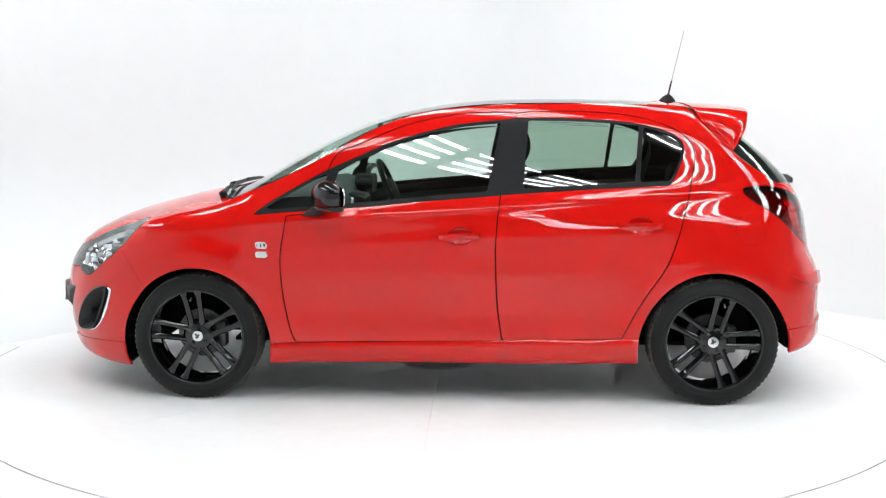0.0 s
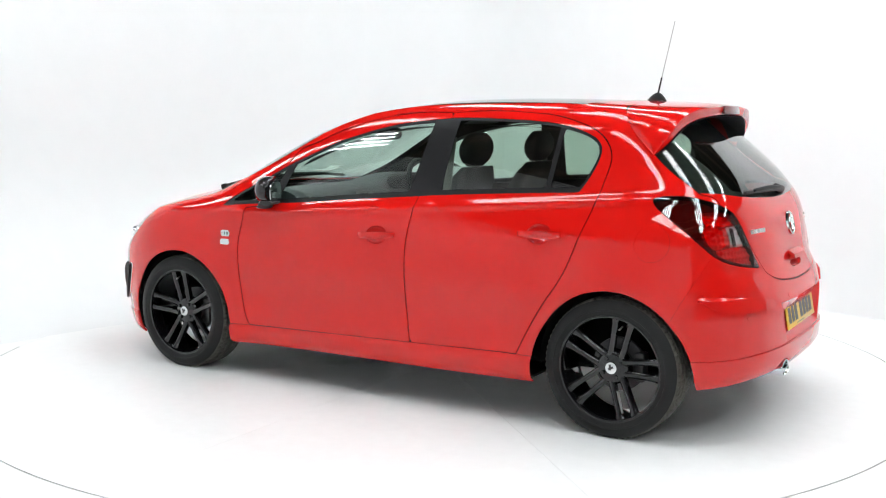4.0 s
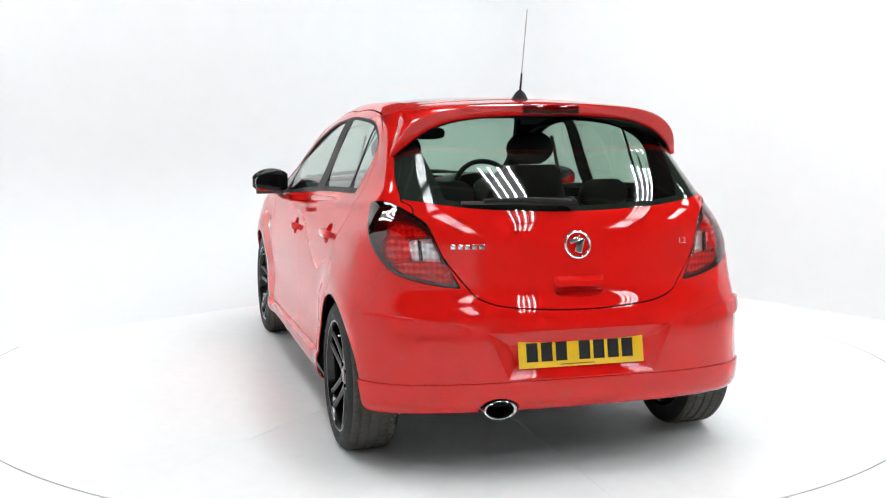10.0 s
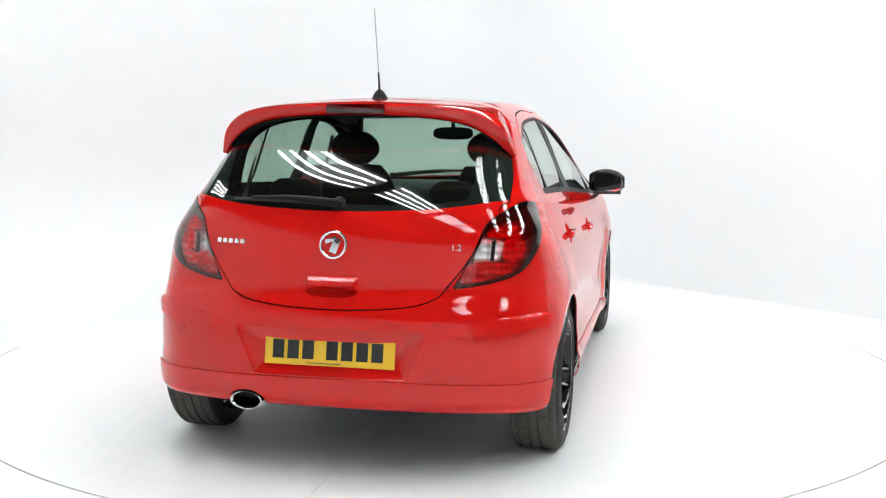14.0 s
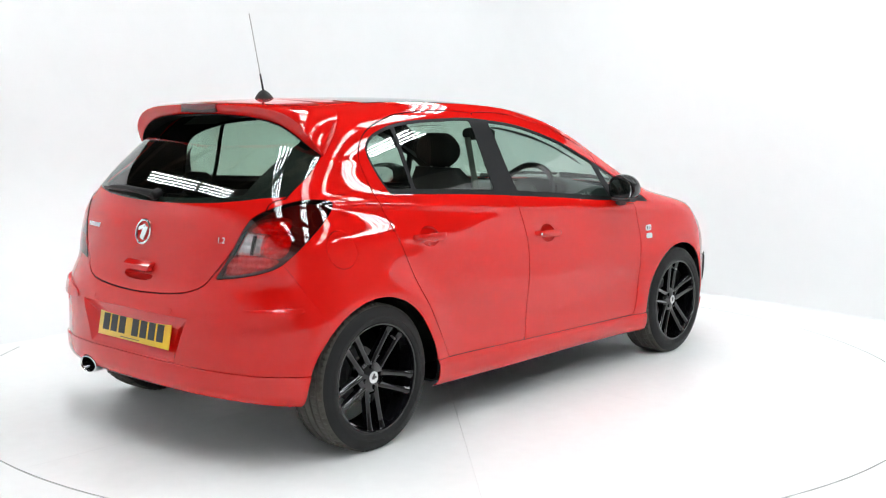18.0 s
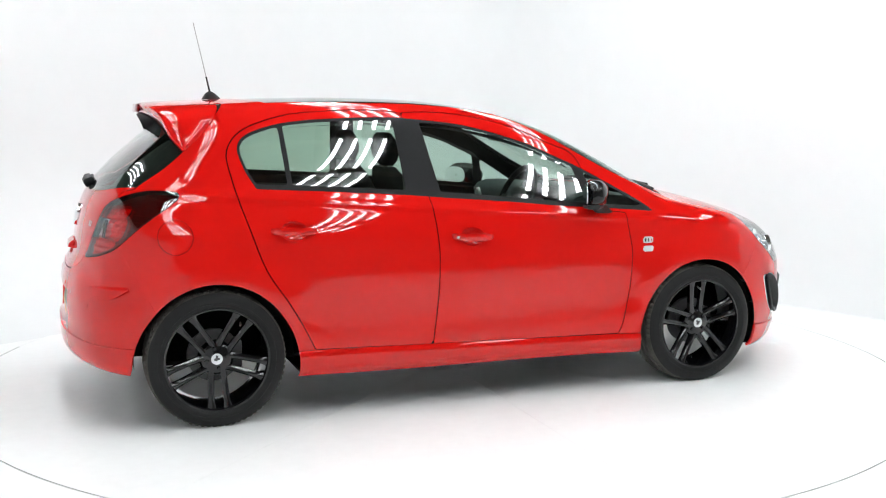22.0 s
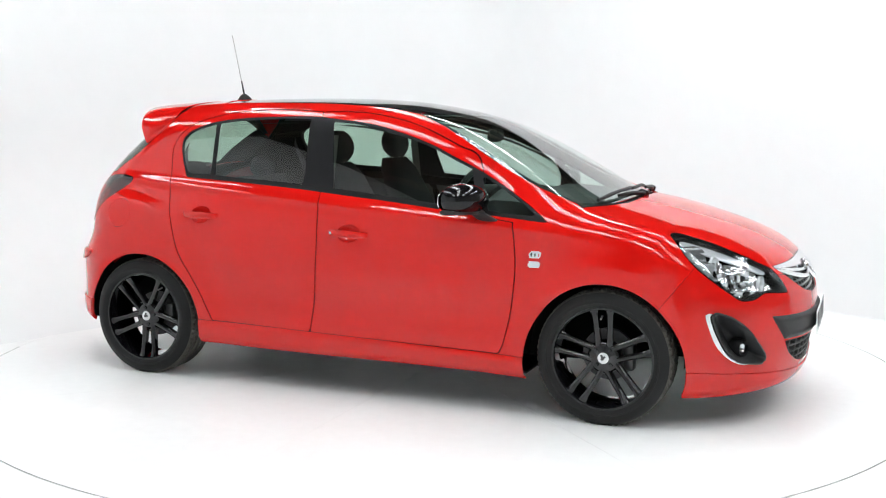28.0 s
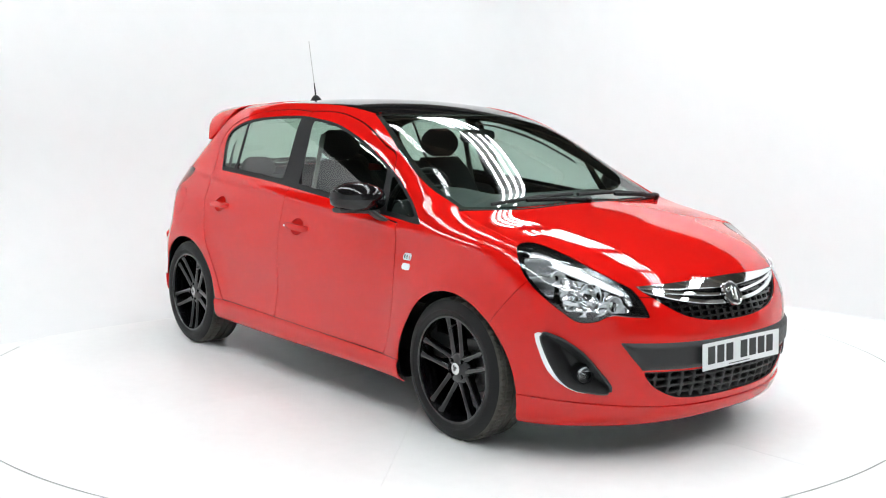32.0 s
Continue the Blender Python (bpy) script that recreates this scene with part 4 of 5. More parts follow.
for s in (1, -1):
    lamp = head_skin.shift(0.001).make("headlight", LENS, car, "clear headlight with black bezel and chrome reflectors", depth=0.004, mirror=s < 0)
    edge_wall(head_skin, 0.075, "lamp_wall", BLACK_GLOSS, lamp, mirror=s < 0)
    head_skin.shift(-0.075).make("lamp_back", BLACK_GLOSS, lamp, "gloss black bezel", depth=0, mirror=s < 0)
    bezel = HALF.cut(grown(head_region, -0.001)).cut(outside(grown(head_region, -0.009))).shift(-0.010)
    bezel.make("lamp_bezel", BLACK_GLOSS, lamp, depth=0.02, mirror=s < 0)
    brow = inside([(0.10, 0.856), (0.21, 0.824), (0.33, 0.775), (0.46, 0.712), (0.44, 0.702), (0.30, 0.756), (0.19, 0.797), (0.10, 0.825)], NOSE_VIEW)
    HALF.cut(both_of(brow, AHEAD)).shift(-0.025).make("chrome_brow", SILVER, lamp, "silver strip under the bezel", depth=0.01, mirror=s < 0)
    outer_refl = inside([(0.066, 0.80), (0.075, 0.835), (0.125, 0.832), (0.185, 0.800), (0.185, 0.72), (0.175, 0.675), (0.125, 0.712), (0.085, 0.755)], NOSE_VIEW)
    HALF.cut(both_of(outer_refl, AHEAD)).shift(lambda v: -0.03 - 0.02 * np.sin(v[:, 2] * 90)).make("indicator_reflector", DIM_SILVER, lamp, "silver indicator reflector", depth=0.02, mirror=s < 0)
    inner_refl = inside([(0.222, 0.775), (0.30, 0.755), (0.40, 0.712), (0.455, 0.675), (0.488, 0.628), (0.41, 0.626), (0.345, 0.604), (0.28, 0.604), (0.232, 0.632), (0.205, 0.70)], NOSE_VIEW)
    HALF.cut(both_of(inner_refl, AHEAD)).finer(1).shift(lambda v: -0.038 - 0.010 * np.sin(v[:, 1] * 95 + v[:, 2] * 40) - 0.008 * np.abs(np.sin(v[:, 2] * 70))).make("main_reflector", CHROME, lamp, "faceted chrome main reflector", depth=0.02, mirror=s < 0)
    bowl(0.050, 0.05, CHROME, "main_beam_bowl", lamp, (1.832, s * 0.606, 0.678), (1, s * 0.25, 0.05), "round chrome main lamp")
    part("bulb", lathe([(0, 0.012), (0.010, 0.008), (0.012, -0.02), (0, -0.03)], 16), BLACK_GLOSS, lamp).matrix_basis = pose(1.826, s * 0.608, 0.678, 0, 0, -90)
    bowl(0.030, 0.03, SILVER, "side_bowl", lamp, (1.900, s * 0.530, 0.645), (1, s * 0.2, 0.05))
    bowl(0.026, 0.03, SILVER, "upper_bowl", lamp, (1.712, s * 0.662, 0.742), (1, s * 0.4, 0.1))

# front fog lamps with chrome crescents
for s in (1, -1):
    fog = HALF.cut(fog_region).cut(outside(both_of(grown(FOG_BOWL, 0.007), AHEAD))).shift(0.003).make("fog_lamp_trim", CHROME, car, "chrome crescent round the fog lamp recess", mirror=s < 0)
    cup = HALF.cut(grown(both_of(FOG_BOWL, AHEAD), 0.009)).finer(1).shift(lambda v: 6.0 * np.maximum(FOG_BOWL(v), -0.035) * 0.32)
    cup.make("fog_recess", BLACK_PLASTIC, fog, "black fog lamp recess", depth=0.01, mirror=s < 0)
    ring_ob = part("fog_lamp_ring", lathe([(0.032, 0.012), (0.038, 0.014), (0.042, 0.006), (0.043, -0.04), (0.032, -0.04)], 28, closed=True), BLACK_SATIN, fog)
    ring_ob.matrix_basis = pose(1.835, s * 0.635, 0.368, 0, 0, -90 + s * 25)
    part("fog_lens", lathe([(0, 0.008), (0.02, 0.006), (0.032, 0.0)], 24), LENS, fog).matrix_basis = ring_ob.matrix_basis.copy()
    part("fog_reflector", lathe([(0, -0.03), (0.018, -0.02), (0.031, -0.002)], 24), CHROME, fog).matrix_basis = ring_ob.matrix_basis.copy()

# grilles
def lattice(pitch_y, pitch_z, line, z0):
    """The bars of a net of cells in front view."""
    def field(v):
        y, z = np.abs(v[:, 1]), v[:, 2] - z0
        fy = np.abs((y / pitch_y + 0.5) % 1 - 0.5) * pitch_y
        fz = np.abs((z / pitch_z + 0.5) % 1 - 0.5) * pitch_z
        return np.minimum(fy, fz) - line
    return field


net_low = HALF.cut(grown(intake_region, -0.001)).cut(lattice(0.060, 0.0315, 0.0042, 0.252)).shift(-0.012)
net_low.both().make("lower_grille", BLACK_PLASTIC, car, "black honeycomb lower grille", depth=0.03)
edge_wall(HALF.cut(intake_region).both(), 0.09, "intake_wall", BLACK_PLASTIC, car)
# Near-black sheet closes the intake, its colour standing in for the shaded depth.
HALF.cut(intake_region).shift(-0.09).both().make("intake_shade_sheet", DARK, car, "", depth=0)
HALF.cut(band_region).shift(lambda v: 0.014 * np.clip(-band_region(v) / 0.02, 0, 1)).both().make("bumper_band", BLACK_PLASTIC, car, "black grained plastic bumper band")
net_up = HALF.cut(grown(grille_region, -0.001)).cut(lattice(0.048, 0.025, 0.0044, 0.565)).shift(-0.014)
grille_up = net_up.both().make("upper_grille", BLACK_GLOSS, car, "black honeycomb upper grille", depth=0.02)
edge_wall(HALF.cut(grille_region).both(), 0.05, "grille_wall", BLACK_PLASTIC, grille_up)
# Shade behind the upper grille is put in as a near-black sheet.
HALF.cut(grille_region).shift(-0.05).both().make("grille_shade_sheet", DARK, grille_up, "", depth=0)
HALF.cut(grown(grille_region, -0.002)).cut(lambda v: (0.686 + 0.022 * np.abs(v[:, 1]) / 0.44) - v[:, 2]).shift(0.004).both().make("chrome_grille_bar", CHROME, grille_up, "wide chrome grille bar", depth=0.02)
HALF.cut(grown(grille_region, -0.001)).cut(lambda v: np.abs(v[:, 2] - (0.661 + 0.044 * (np.abs(v[:, 1]) / 0.44) ** 1.3)) - 0.0045).shift(0.002).both().make("thin_chrome_bar", CHROME, grille_up, "thin chrome grille bar", depth=0.02)
HALF.cut(grown(grille_region, -0.001)).cut(lambda v: np.abs(v[:, 2] - (0.634 + 0.072 * (np.abs(v[:, 1]) / 0.44) ** 2.0)) - 0.0065).shift(0.002).both().make("lower_chrome_bar", CHROME, grille_up, "lower chrome grille bar", depth=0.02)


def round_badge(at, label, ground):
    """A chrome ring with a plain winged shape, on the body's skin."""
    b = new("round_badge")
    b.parent = car
    tagged(b, label=label)
    def turned(profile, n=40):
        made = lathe(profile, n)
        made.transform(pose(0, 0, 0, 90, 0, 0))
        return made
    part("badge_ring", turned([(0.044, 0.002), (0.046, 0.010), (0.050, 0.012), (0.055, 0.009), (0.056, 0.0)]), CHROME, b, "chrome ring")
    part("badge_field", turned([(0, 0.003), (0.046, 0.003)]), ground, b)
    part("badge_shape", box((0.030, 0.060, 0.008), (0.008, -0.004, 0.008), 0.003, (0, 0, -18), box((0.048, 0.018, 0.008), (-0.010, 0.018, 0.008), 0.003, (0, 0, 20))), CHROME, b, "plain chrome emblem shape")
    b.matrix_basis = standing_on(at)
    return b


round_badge((on_front(0, 0.661) + 0.006, 0, 0.661), "round chrome badge on the grille", INK)
round_badge((on_rear(0, 0.900), 0, 0.900), "round chrome badge on the tailgate", RED)


def number_plate(name, mat, at, lean, turn, label):
    plate = new(name)
    plate.parent = car
    tagged(plate, label=label)
    part("plate_board", box((0.52, 0.111, 0.004), (0, 0, 0), 0.0018), mat, plate)
    x = -0.205
    for k in range(7):
        part("plate_bar", box((0.046, 0.072, 0.0012), (x, 0.004, 0.0024), 0.0), INK, plate)
        x += 0.060 + (0.036 if k == 2 else 0)
    part("maker_bar", box((0.14, 0.003, 0.0012), (-0.02, -0.046, 0.0022), 0.0), INK, plate)
    plate.matrix_basis = pose(*at) @ Matrix.Rotation(radians(turn), 4, "Z") @ Matrix.Rotation(radians(90 + lean), 4, "X")
    return plate


number_plate("front_number_plate", PLATE_WHITE, (2.128, 0, 0.434), -2, 90, "white front number plate with dark bars")
number_plate("rear_number_plate", PLATE_YELLOW, (-1.861, 0, 0.495), -11, -90, "yellow rear number plate with dark bars")
recess_skin = HALF.cut(recess_region)
recess_skin.finer(1).shift(lambda v: -0.034 * np.clip(np.minimum(-RECESS(v) / 0.055, (0.592 - v[:, 2]) / 0.018), 0, 1) ** 0.8).both().make("plate_recess", RED, car, "red recess behind the rear number plate", depth=0)

# rear lights
CLEAR_CELL = inside([(0.262, 0.925), (0.262, 0.925), (0.330, 0.932), (0.345, 0.925), (0.382, 0.850), (0.372, 0.843), (0.285, 0.850), (0.285, 0.850)], TAIL_VIEW)
RED_TOP = inside([(0.165, 0.985), (0.26, 0.985), (0.318, 0.955), (0.318, 0.940), (0.25, 0.935), (0.18, 0.935)], TAIL_VIEW)
RED_SIDE = inside([(0.165, 0.93), (0.25, 0.928), (0.272, 0.852), (0.205, 0.84), (0.170, 0.87)], TAIL_VIEW)
RED_LOW = inside([(0.215, 0.832), (0.388, 0.838), (0.432, 0.765), (0.34, 0.778), (0.25, 0.802)], TAIL_VIEW)
cells = any_of(CLEAR_CELL, RED_TOP, RED_SIDE, RED_LOW)
tail_skin = HALF.cut(grown(tail_region, -0.001))
for s in (1, -1):
    lamp = tail_skin.cut(outside(both_of(grown(cells, 0.004), BEHIND))).shift(0.003).make("rear_light", SMOKE_LENS, car, "smoked red rear light with red and clear cells", depth=0.01, mirror=s < 0)
    tail_skin.shift(-0.03).make("light_back", LAMP_RED, lamp, "", depth=0, mirror=s < 0)
    edge_wall(tail_skin, 0.032, "light_wall", DARK, lamp, mirror=s < 0)
    for name, cell, lens, back in (("clear_cell", CLEAR_CELL, LENS, SILVER), ("red_cell", RED_TOP, RED_LENS, RED_REFLECTOR), ("red_cell", RED_SIDE, RED_LENS, RED_REFLECTOR), ("red_cell", RED_LOW, RED_LENS, RED_REFLECTOR)):
        region = both_of(cell, BEHIND)
        c = tail_skin.cut(grown(region, 0.004)).shift(0.003).make(name, lens, lamp, "clear reversing-light cell" if lens is LENS else "red light cell", depth=0, mirror=s < 0)
        tail_skin.cut(region).finer(1).shift(lambda v: -0.016 - 0.007 * np.abs(np.sin(v[:, 2] * 110)) - 0.004 * np.abs(np.sin(v[:, 1] * 150))).make("reflector", back, c, "", depth=0.01, mirror=s < 0)

    cell_bar = lambda v: np.abs(TAIL_VIEW(v)[:, 0] - (0.302 + (0.93 - v[:, 2]) * 0.20)) - 0.0065
    tail_skin.cut(both_of(CLEAR_CELL, BEHIND, cell_bar)).shift(-0.006).make("cell_bar", DARK, lamp, "dark bar across the clear cell", depth=0.008, mirror=s < 0)

# bumper strips, parking sensors
STRIP = inside([(0.80, 0.645), (0.72, 0.643), (0.56, 0.625), (0.47, 0.611), (0.442, 0.592), (0.455, 0.578), (0.56, 0.572), (0.693, 0.578), (0.77, 0.597)], END_VIEW)
strip_zone = both_of(STRIP, lambda v: v[:, 0] + 1.58)
for s in (1, -1):
    HALF.cut(strip_zone).finer(1).shift(lambda v: 0.004 + 0.010 * np.clip((0.648 - v[:, 2]) / 0.014, 0.3, 1) * np.clip((np.abs(v[:, 1]) - 0.43) / 0.10, 0.15, 1)).make("bumper_strip", RED, car, "red rubbing strip on the rear bumper", depth=0.014, mirror=s < 0)
for yy, zz in ((0.28, 0.608), (0.632, 0.548), (-0.278, 0.606), (-0.632, 0.548)):
    sensor = part("parking_sensor", lathe([(0, 0.002), (0.009, 0.002), (0.010, 0.0)], 16), RED, car, "small red parking sensor")
    sensor.matrix_basis = standing_on((on_rear(yy, zz), yy, zz)) @ pose(0, 0, 0, 90, 0, 0)

# tailgate grip, lettering and engine badge
GRIP = inside([(-0.15, 0.782), (-0.15, 0.782), (0.08, 0.782), (0.103, 0.776), (0.100, 0.755), (0.085, 0.741), (-0.15, 0.738), (-0.15, 0.738)], END_VIEW)
HALF.cut(both_of(GRIP, BEHIND)).finer(2).shift(lambda v: 0.002 + 0.024 * np.clip((0.783 - v[:, 2]) / 0.022, 0, 1) ** 0.7 * np.clip((0.106 - np.abs(v[:, 1])) / 0.014, 0, 1)).both().make("tailgate_grip", RED, car, "red tailgate grip", depth=0.03)
HALF.cut(both_of(UNDER, BEHIND)).finer(1).shift(lambda v: -0.028 * np.clip(-UNDER(v) / 0.006, 0, 1) * np.clip((v[:, 2] - 0.700) / 0.036, 0, 1)).both().make("grip_recess", RED, car, "red finger recess under the grip", depth=0)
for k in range(5):
    yy = 0.487 - k * 0.0265
    b = part("lettering_bar", box((0.020, 0.019, 0.004), (0, 0, 0.002), 0.002), CHROME, car, "plain chrome lettering bar")
    b.matrix_basis = standing_on((on_rear(yy, 0.900), yy, 0.900))


def lettering(text, size, name, mat, parent, m, label):
    curve = bpy.data.curves.new(name, "FONT")
    curve.body, curve.size, curve.extrude, curve.align_x, curve.align_y = text, size, 0.002, "CENTER", "CENTER"
    tmp = new(name, curve)
    me = bpy.data.meshes.new_from_object(tmp.evaluated_get(bpy.context.evaluated_depsgraph_get()))
    bpy.data.objects.remove(tmp)
    me.materials.clear()
    me.materials.append(mat)
    ob = new(name, me)
    ob.parent = parent
    ob.matrix_basis = m
    return tagged(ob, label=label)


lettering("1.2", 0.034, "engine_badge", CHROME, car, standing_on((on_rear(-0.472, 0.897) - 0.002, -0.472, 0.897)), "chrome engine badge reading 1.2")

# rear wiper
wiper = part("rear_wiper", tube([(-1.745, -0.005, 1.055), (-1.752, 0.06, 1.064), (-1.742, 0.20, 1.073), (-1.722, 0.36, 1.070)], 0.015, 10, taper=lambda t: 1.25 - 0.75 * t), BLACK_SATIN, car, "black rear wiper")
part("wiper_blade", tube([(-1.738, 0.06, 1.056), (-1.735, 0.20, 1.062), (-1.700, 0.44, 1.062)], 0.008, 6), BLACK_PLASTIC, wiper)
part("wiper_pivot", cylinder(0.022, 0.05, (-1.735, -0.002, 1.055), (0, 70, 0), n=20, bevel=0.005), BLACK_SATIN, wiper)

# roof spoiler with side fins and the high brake light
SP = (0, 0.4, 0.65, 0.82, 0.93, 1)
def rail(xs, ys, zs):
    """A curve in space from the middle of the spoiler to the tip of its fin."""
    fx, fy, fz = spline(SP, xs), spline(SP, ys), spline(SP, zs)
    return lambda t: Vector((float(fx(abs(t))), math.copysign(float(fy(abs(t))), t), float(fz(abs(t)))))


lead = rail((-1.18, -1.18, -1.182, -1.202, -1.268, -1.352), (0, 0.33, 0.488, 0.556, 0.600, 0.634), (1.459, 1.447, 1.428, 1.387, 1.305, 1.232))
trail = rail((-1.505, -1.487, -1.458, -1.434, -1.405, -1.360), (0, 0.31, 0.478, 0.570, 0.614, 0.638), (1.440, 1.430, 1.408, 1.362, 1.297, 1.229))
under = rail((-1.493, -1.475, -1.446, -1.422, -1.395, -1.358), (0, 0.30, 0.453, 0.538, 0.590, 0.628), (1.394, 1.382, 1.352, 1.308, 1.264, 1.226))
root = rail((-1.34, -1.34, -1.345, -1.35, -1.355, -1.356), (0, 0.29, 0.438, 0.520, 0.577, 0.620), (1.392, 1.382, 1.355, 1.302, 1.255, 1.226))
rings = []
for t in np.linspace(-1, 1, 65):
    a, b, c, e = lead(t), trail(t), under(t), root(t)
    push = Vector((0, math.copysign(0.004 * min(1, abs(t) * 1.5), t), 0.004 * (1 - abs(t)) + 0.001))
    rings.append([tuple(v) for v in (a - Vector((0, 0, 0.006)), a + push * 0.3, a.lerp(b, 0.33) + push, a.lerp(b, 0.66) + push, a.lerp(b, 0.93) + push * 0.4, b.lerp(c, 0.08), b.lerp(c, 0.30), b.lerp(c, 0.85), c.lerp(e, 0.06), c.lerp(e, 0.5), e)])
spoiler = part("roof_spoiler", loft(rings), RED, car, "red roof spoiler with fins beside the rear window", angle=50)
# Black sheet added under the red spoiler to darken its reflection in the glass.
under_rings = []
for t in np.linspace(-0.93, 0.93, 41):
    c, e = under(t), root(t)
    drop = Vector((-0.002, 0, -0.003))
    under_rings.append([tuple(c.lerp(e, 0.01) + drop), tuple(c.lerp(e, 0.5) + drop), tuple(e + drop), tuple(e + Vector((0.02, 0, 0)))])
part("spoiler_dark_sheet", loft(under_rings), BLACK_SATIN, spoiler, "added black sheet under the spoiler, darkening its reflection in the rear window")
brake = part("high_brake_light", box((0.012, 0.245, 0.040), (-1.502, 0, 1.418), 0.004, (0, 8, 0)), SMOKE_LENS, spoiler, "dark red high-level brake light")
for k in range(5):
    part("brake_led", box((0.006, 0.018, 0.014), (-1.499, (k - 2) * 0.026, 1.420), 0.002), RED_REFLECTOR, spoiler)
part("brake_back", box((0.010, 0.240, 0.036), (-1.490, 0, 1.420), 0.002, (0, 8, 0)), DARK, spoiler)

# aerial
aerial = part("aerial", tube([(-1.135, 0, 1.48), (-1.155, 0, 1.575)], 0.0055, 8, taper=lambda t: 1.0 - 0.3 * t), BLACK_SATIN, car, "thin black whip aerial")
part("aerial_rod", tube([(-1.154, 0, 1.57), (-1.213, 0, 1.842)], 0.0021, 6), STEEL, aerial)
part("aerial_foot", loft([oval(-1.132 - 0.006 * t, 0, 1.461 + 0.040 * t, 0.040 * (1 - t) ** 0.7 + 0.010, 0.026 * (1 - t) ** 0.7 + 0.009, "z", 2.2, 20) for t in (0, 0.25, 0.5, 0.75, 1.0)]), BLACK_SATIN, aerial)

# front wipers
for pts_w, blade in (([(1.258, -0.02, 0.996), (1.226, -0.18, 1.008), (1.20, -0.36, 1.008)], [(1.185, -0.05, 1.024), (1.172, -0.28, 1.018), (1.140, -0.52, 0.995)]),
                     ([(1.175, 0.56, 0.982), (1.196, 0.38, 1.003), (1.208, 0.22, 1.011)], [(1.138, 0.52, 0.996), (1.174, 0.28, 1.018), (1.190, -0.02, 1.020)])):
    wp = part("front_wiper", tube(pts_w, 0.011, 8, taper=lambda t: 1.2 - 0.5 * t), BLACK_SATIN, car, "black front wiper")
    part("wiper_blade", tube(blade, 0.009, 6), BLACK_PLASTIC, wp)
    part("wiper_pivot", cylinder(0.020, 0.03, pts_w[0], (0, 20, 0), n=18, bevel=0.004), BLACK_SATIN, wp)

# door handles with their cups
for s in (1, -1):
    for hx, hz, hw, lean in HANDLES:
        rows = []
        for t in np.linspace(-1, 1, 15):
            x = hx + t * hw
            z = hz - math.tan(radians(-lean)) * t * hw * -1 * -1
            lift = 0.026 * (1 - abs(t) ** 6) + 0.003
            y = on_side(x, z) + lift - 0.006
            hgt = 0.0165 * (1 - 0.35 * abs(t) ** 4)
            dep = 0.008
            rows.append([(x, s * (y - dep), z - hgt), (x, s * (y + dep * 0.5), z - hgt), (x, s * (y + dep), z - hgt * 0.4), (x, s * (y + dep * 1.05), z + hgt * 0.3), (x, s * (y + dep * 0.6), z + hgt), (x, s * (y - dep), z + hgt)])
        handle = part("door_handle", loft(rows), RED, car, "red pull door handle", angle=45)
        if s < 0 and hx > -0.5:
            part("key_barrel", cylinder(0.007, 0.006, (hx - 0.085, s * (on_side(hx - 0.085, hz) + 0.024), hz + 0.002), (90, 0, 0), n=16), CHROME, handle)

# wing badges
for s in (1, -1):
    b1 = HALF.cut(inside([(0.962, 0.777), (0.962, 0.777), (0.902, 0.777), (0.902, 0.777), (0.902, 0.745), (0.902, 0.745), (0.956, 0.745), (0.956, 0.745)], SIDE_VIEW)).shift(0.003).make("wing_badge", WHITE_BADGE, car, "small chrome wing badge", depth=0.003, mirror=s < 0)
    for cx in (0.946, 0.930, 0.914):
        HALF.cut(inside([(cx + 0.006, 0.772), (cx + 0.006, 0.772), (cx - 0.005, 0.772), (cx - 0.005, 0.772), (cx - 0.005, 0.751), (cx - 0.005, 0.751), (cx + 0.006, 0.751), (cx + 0.006, 0.751)], SIDE_VIEW)).shift(0.0045).make("badge_cell", INK if cx < 0.94 else RED_REFLECTOR, b1, "", depth=0.001, mirror=s < 0)
    HALF.cut(inside([(0.960, 0.731), (0.960, 0.731), (0.898, 0.731), (0.898, 0.731), (0.900, 0.702), (0.900, 0.702), (0.955, 0.702), (0.955, 0.702)], SIDE_VIEW)).shift(0.003).make("wing_plaque", WHITE_BADGE, car, "small white wing plaque", depth=0.003, mirror=s < 0)

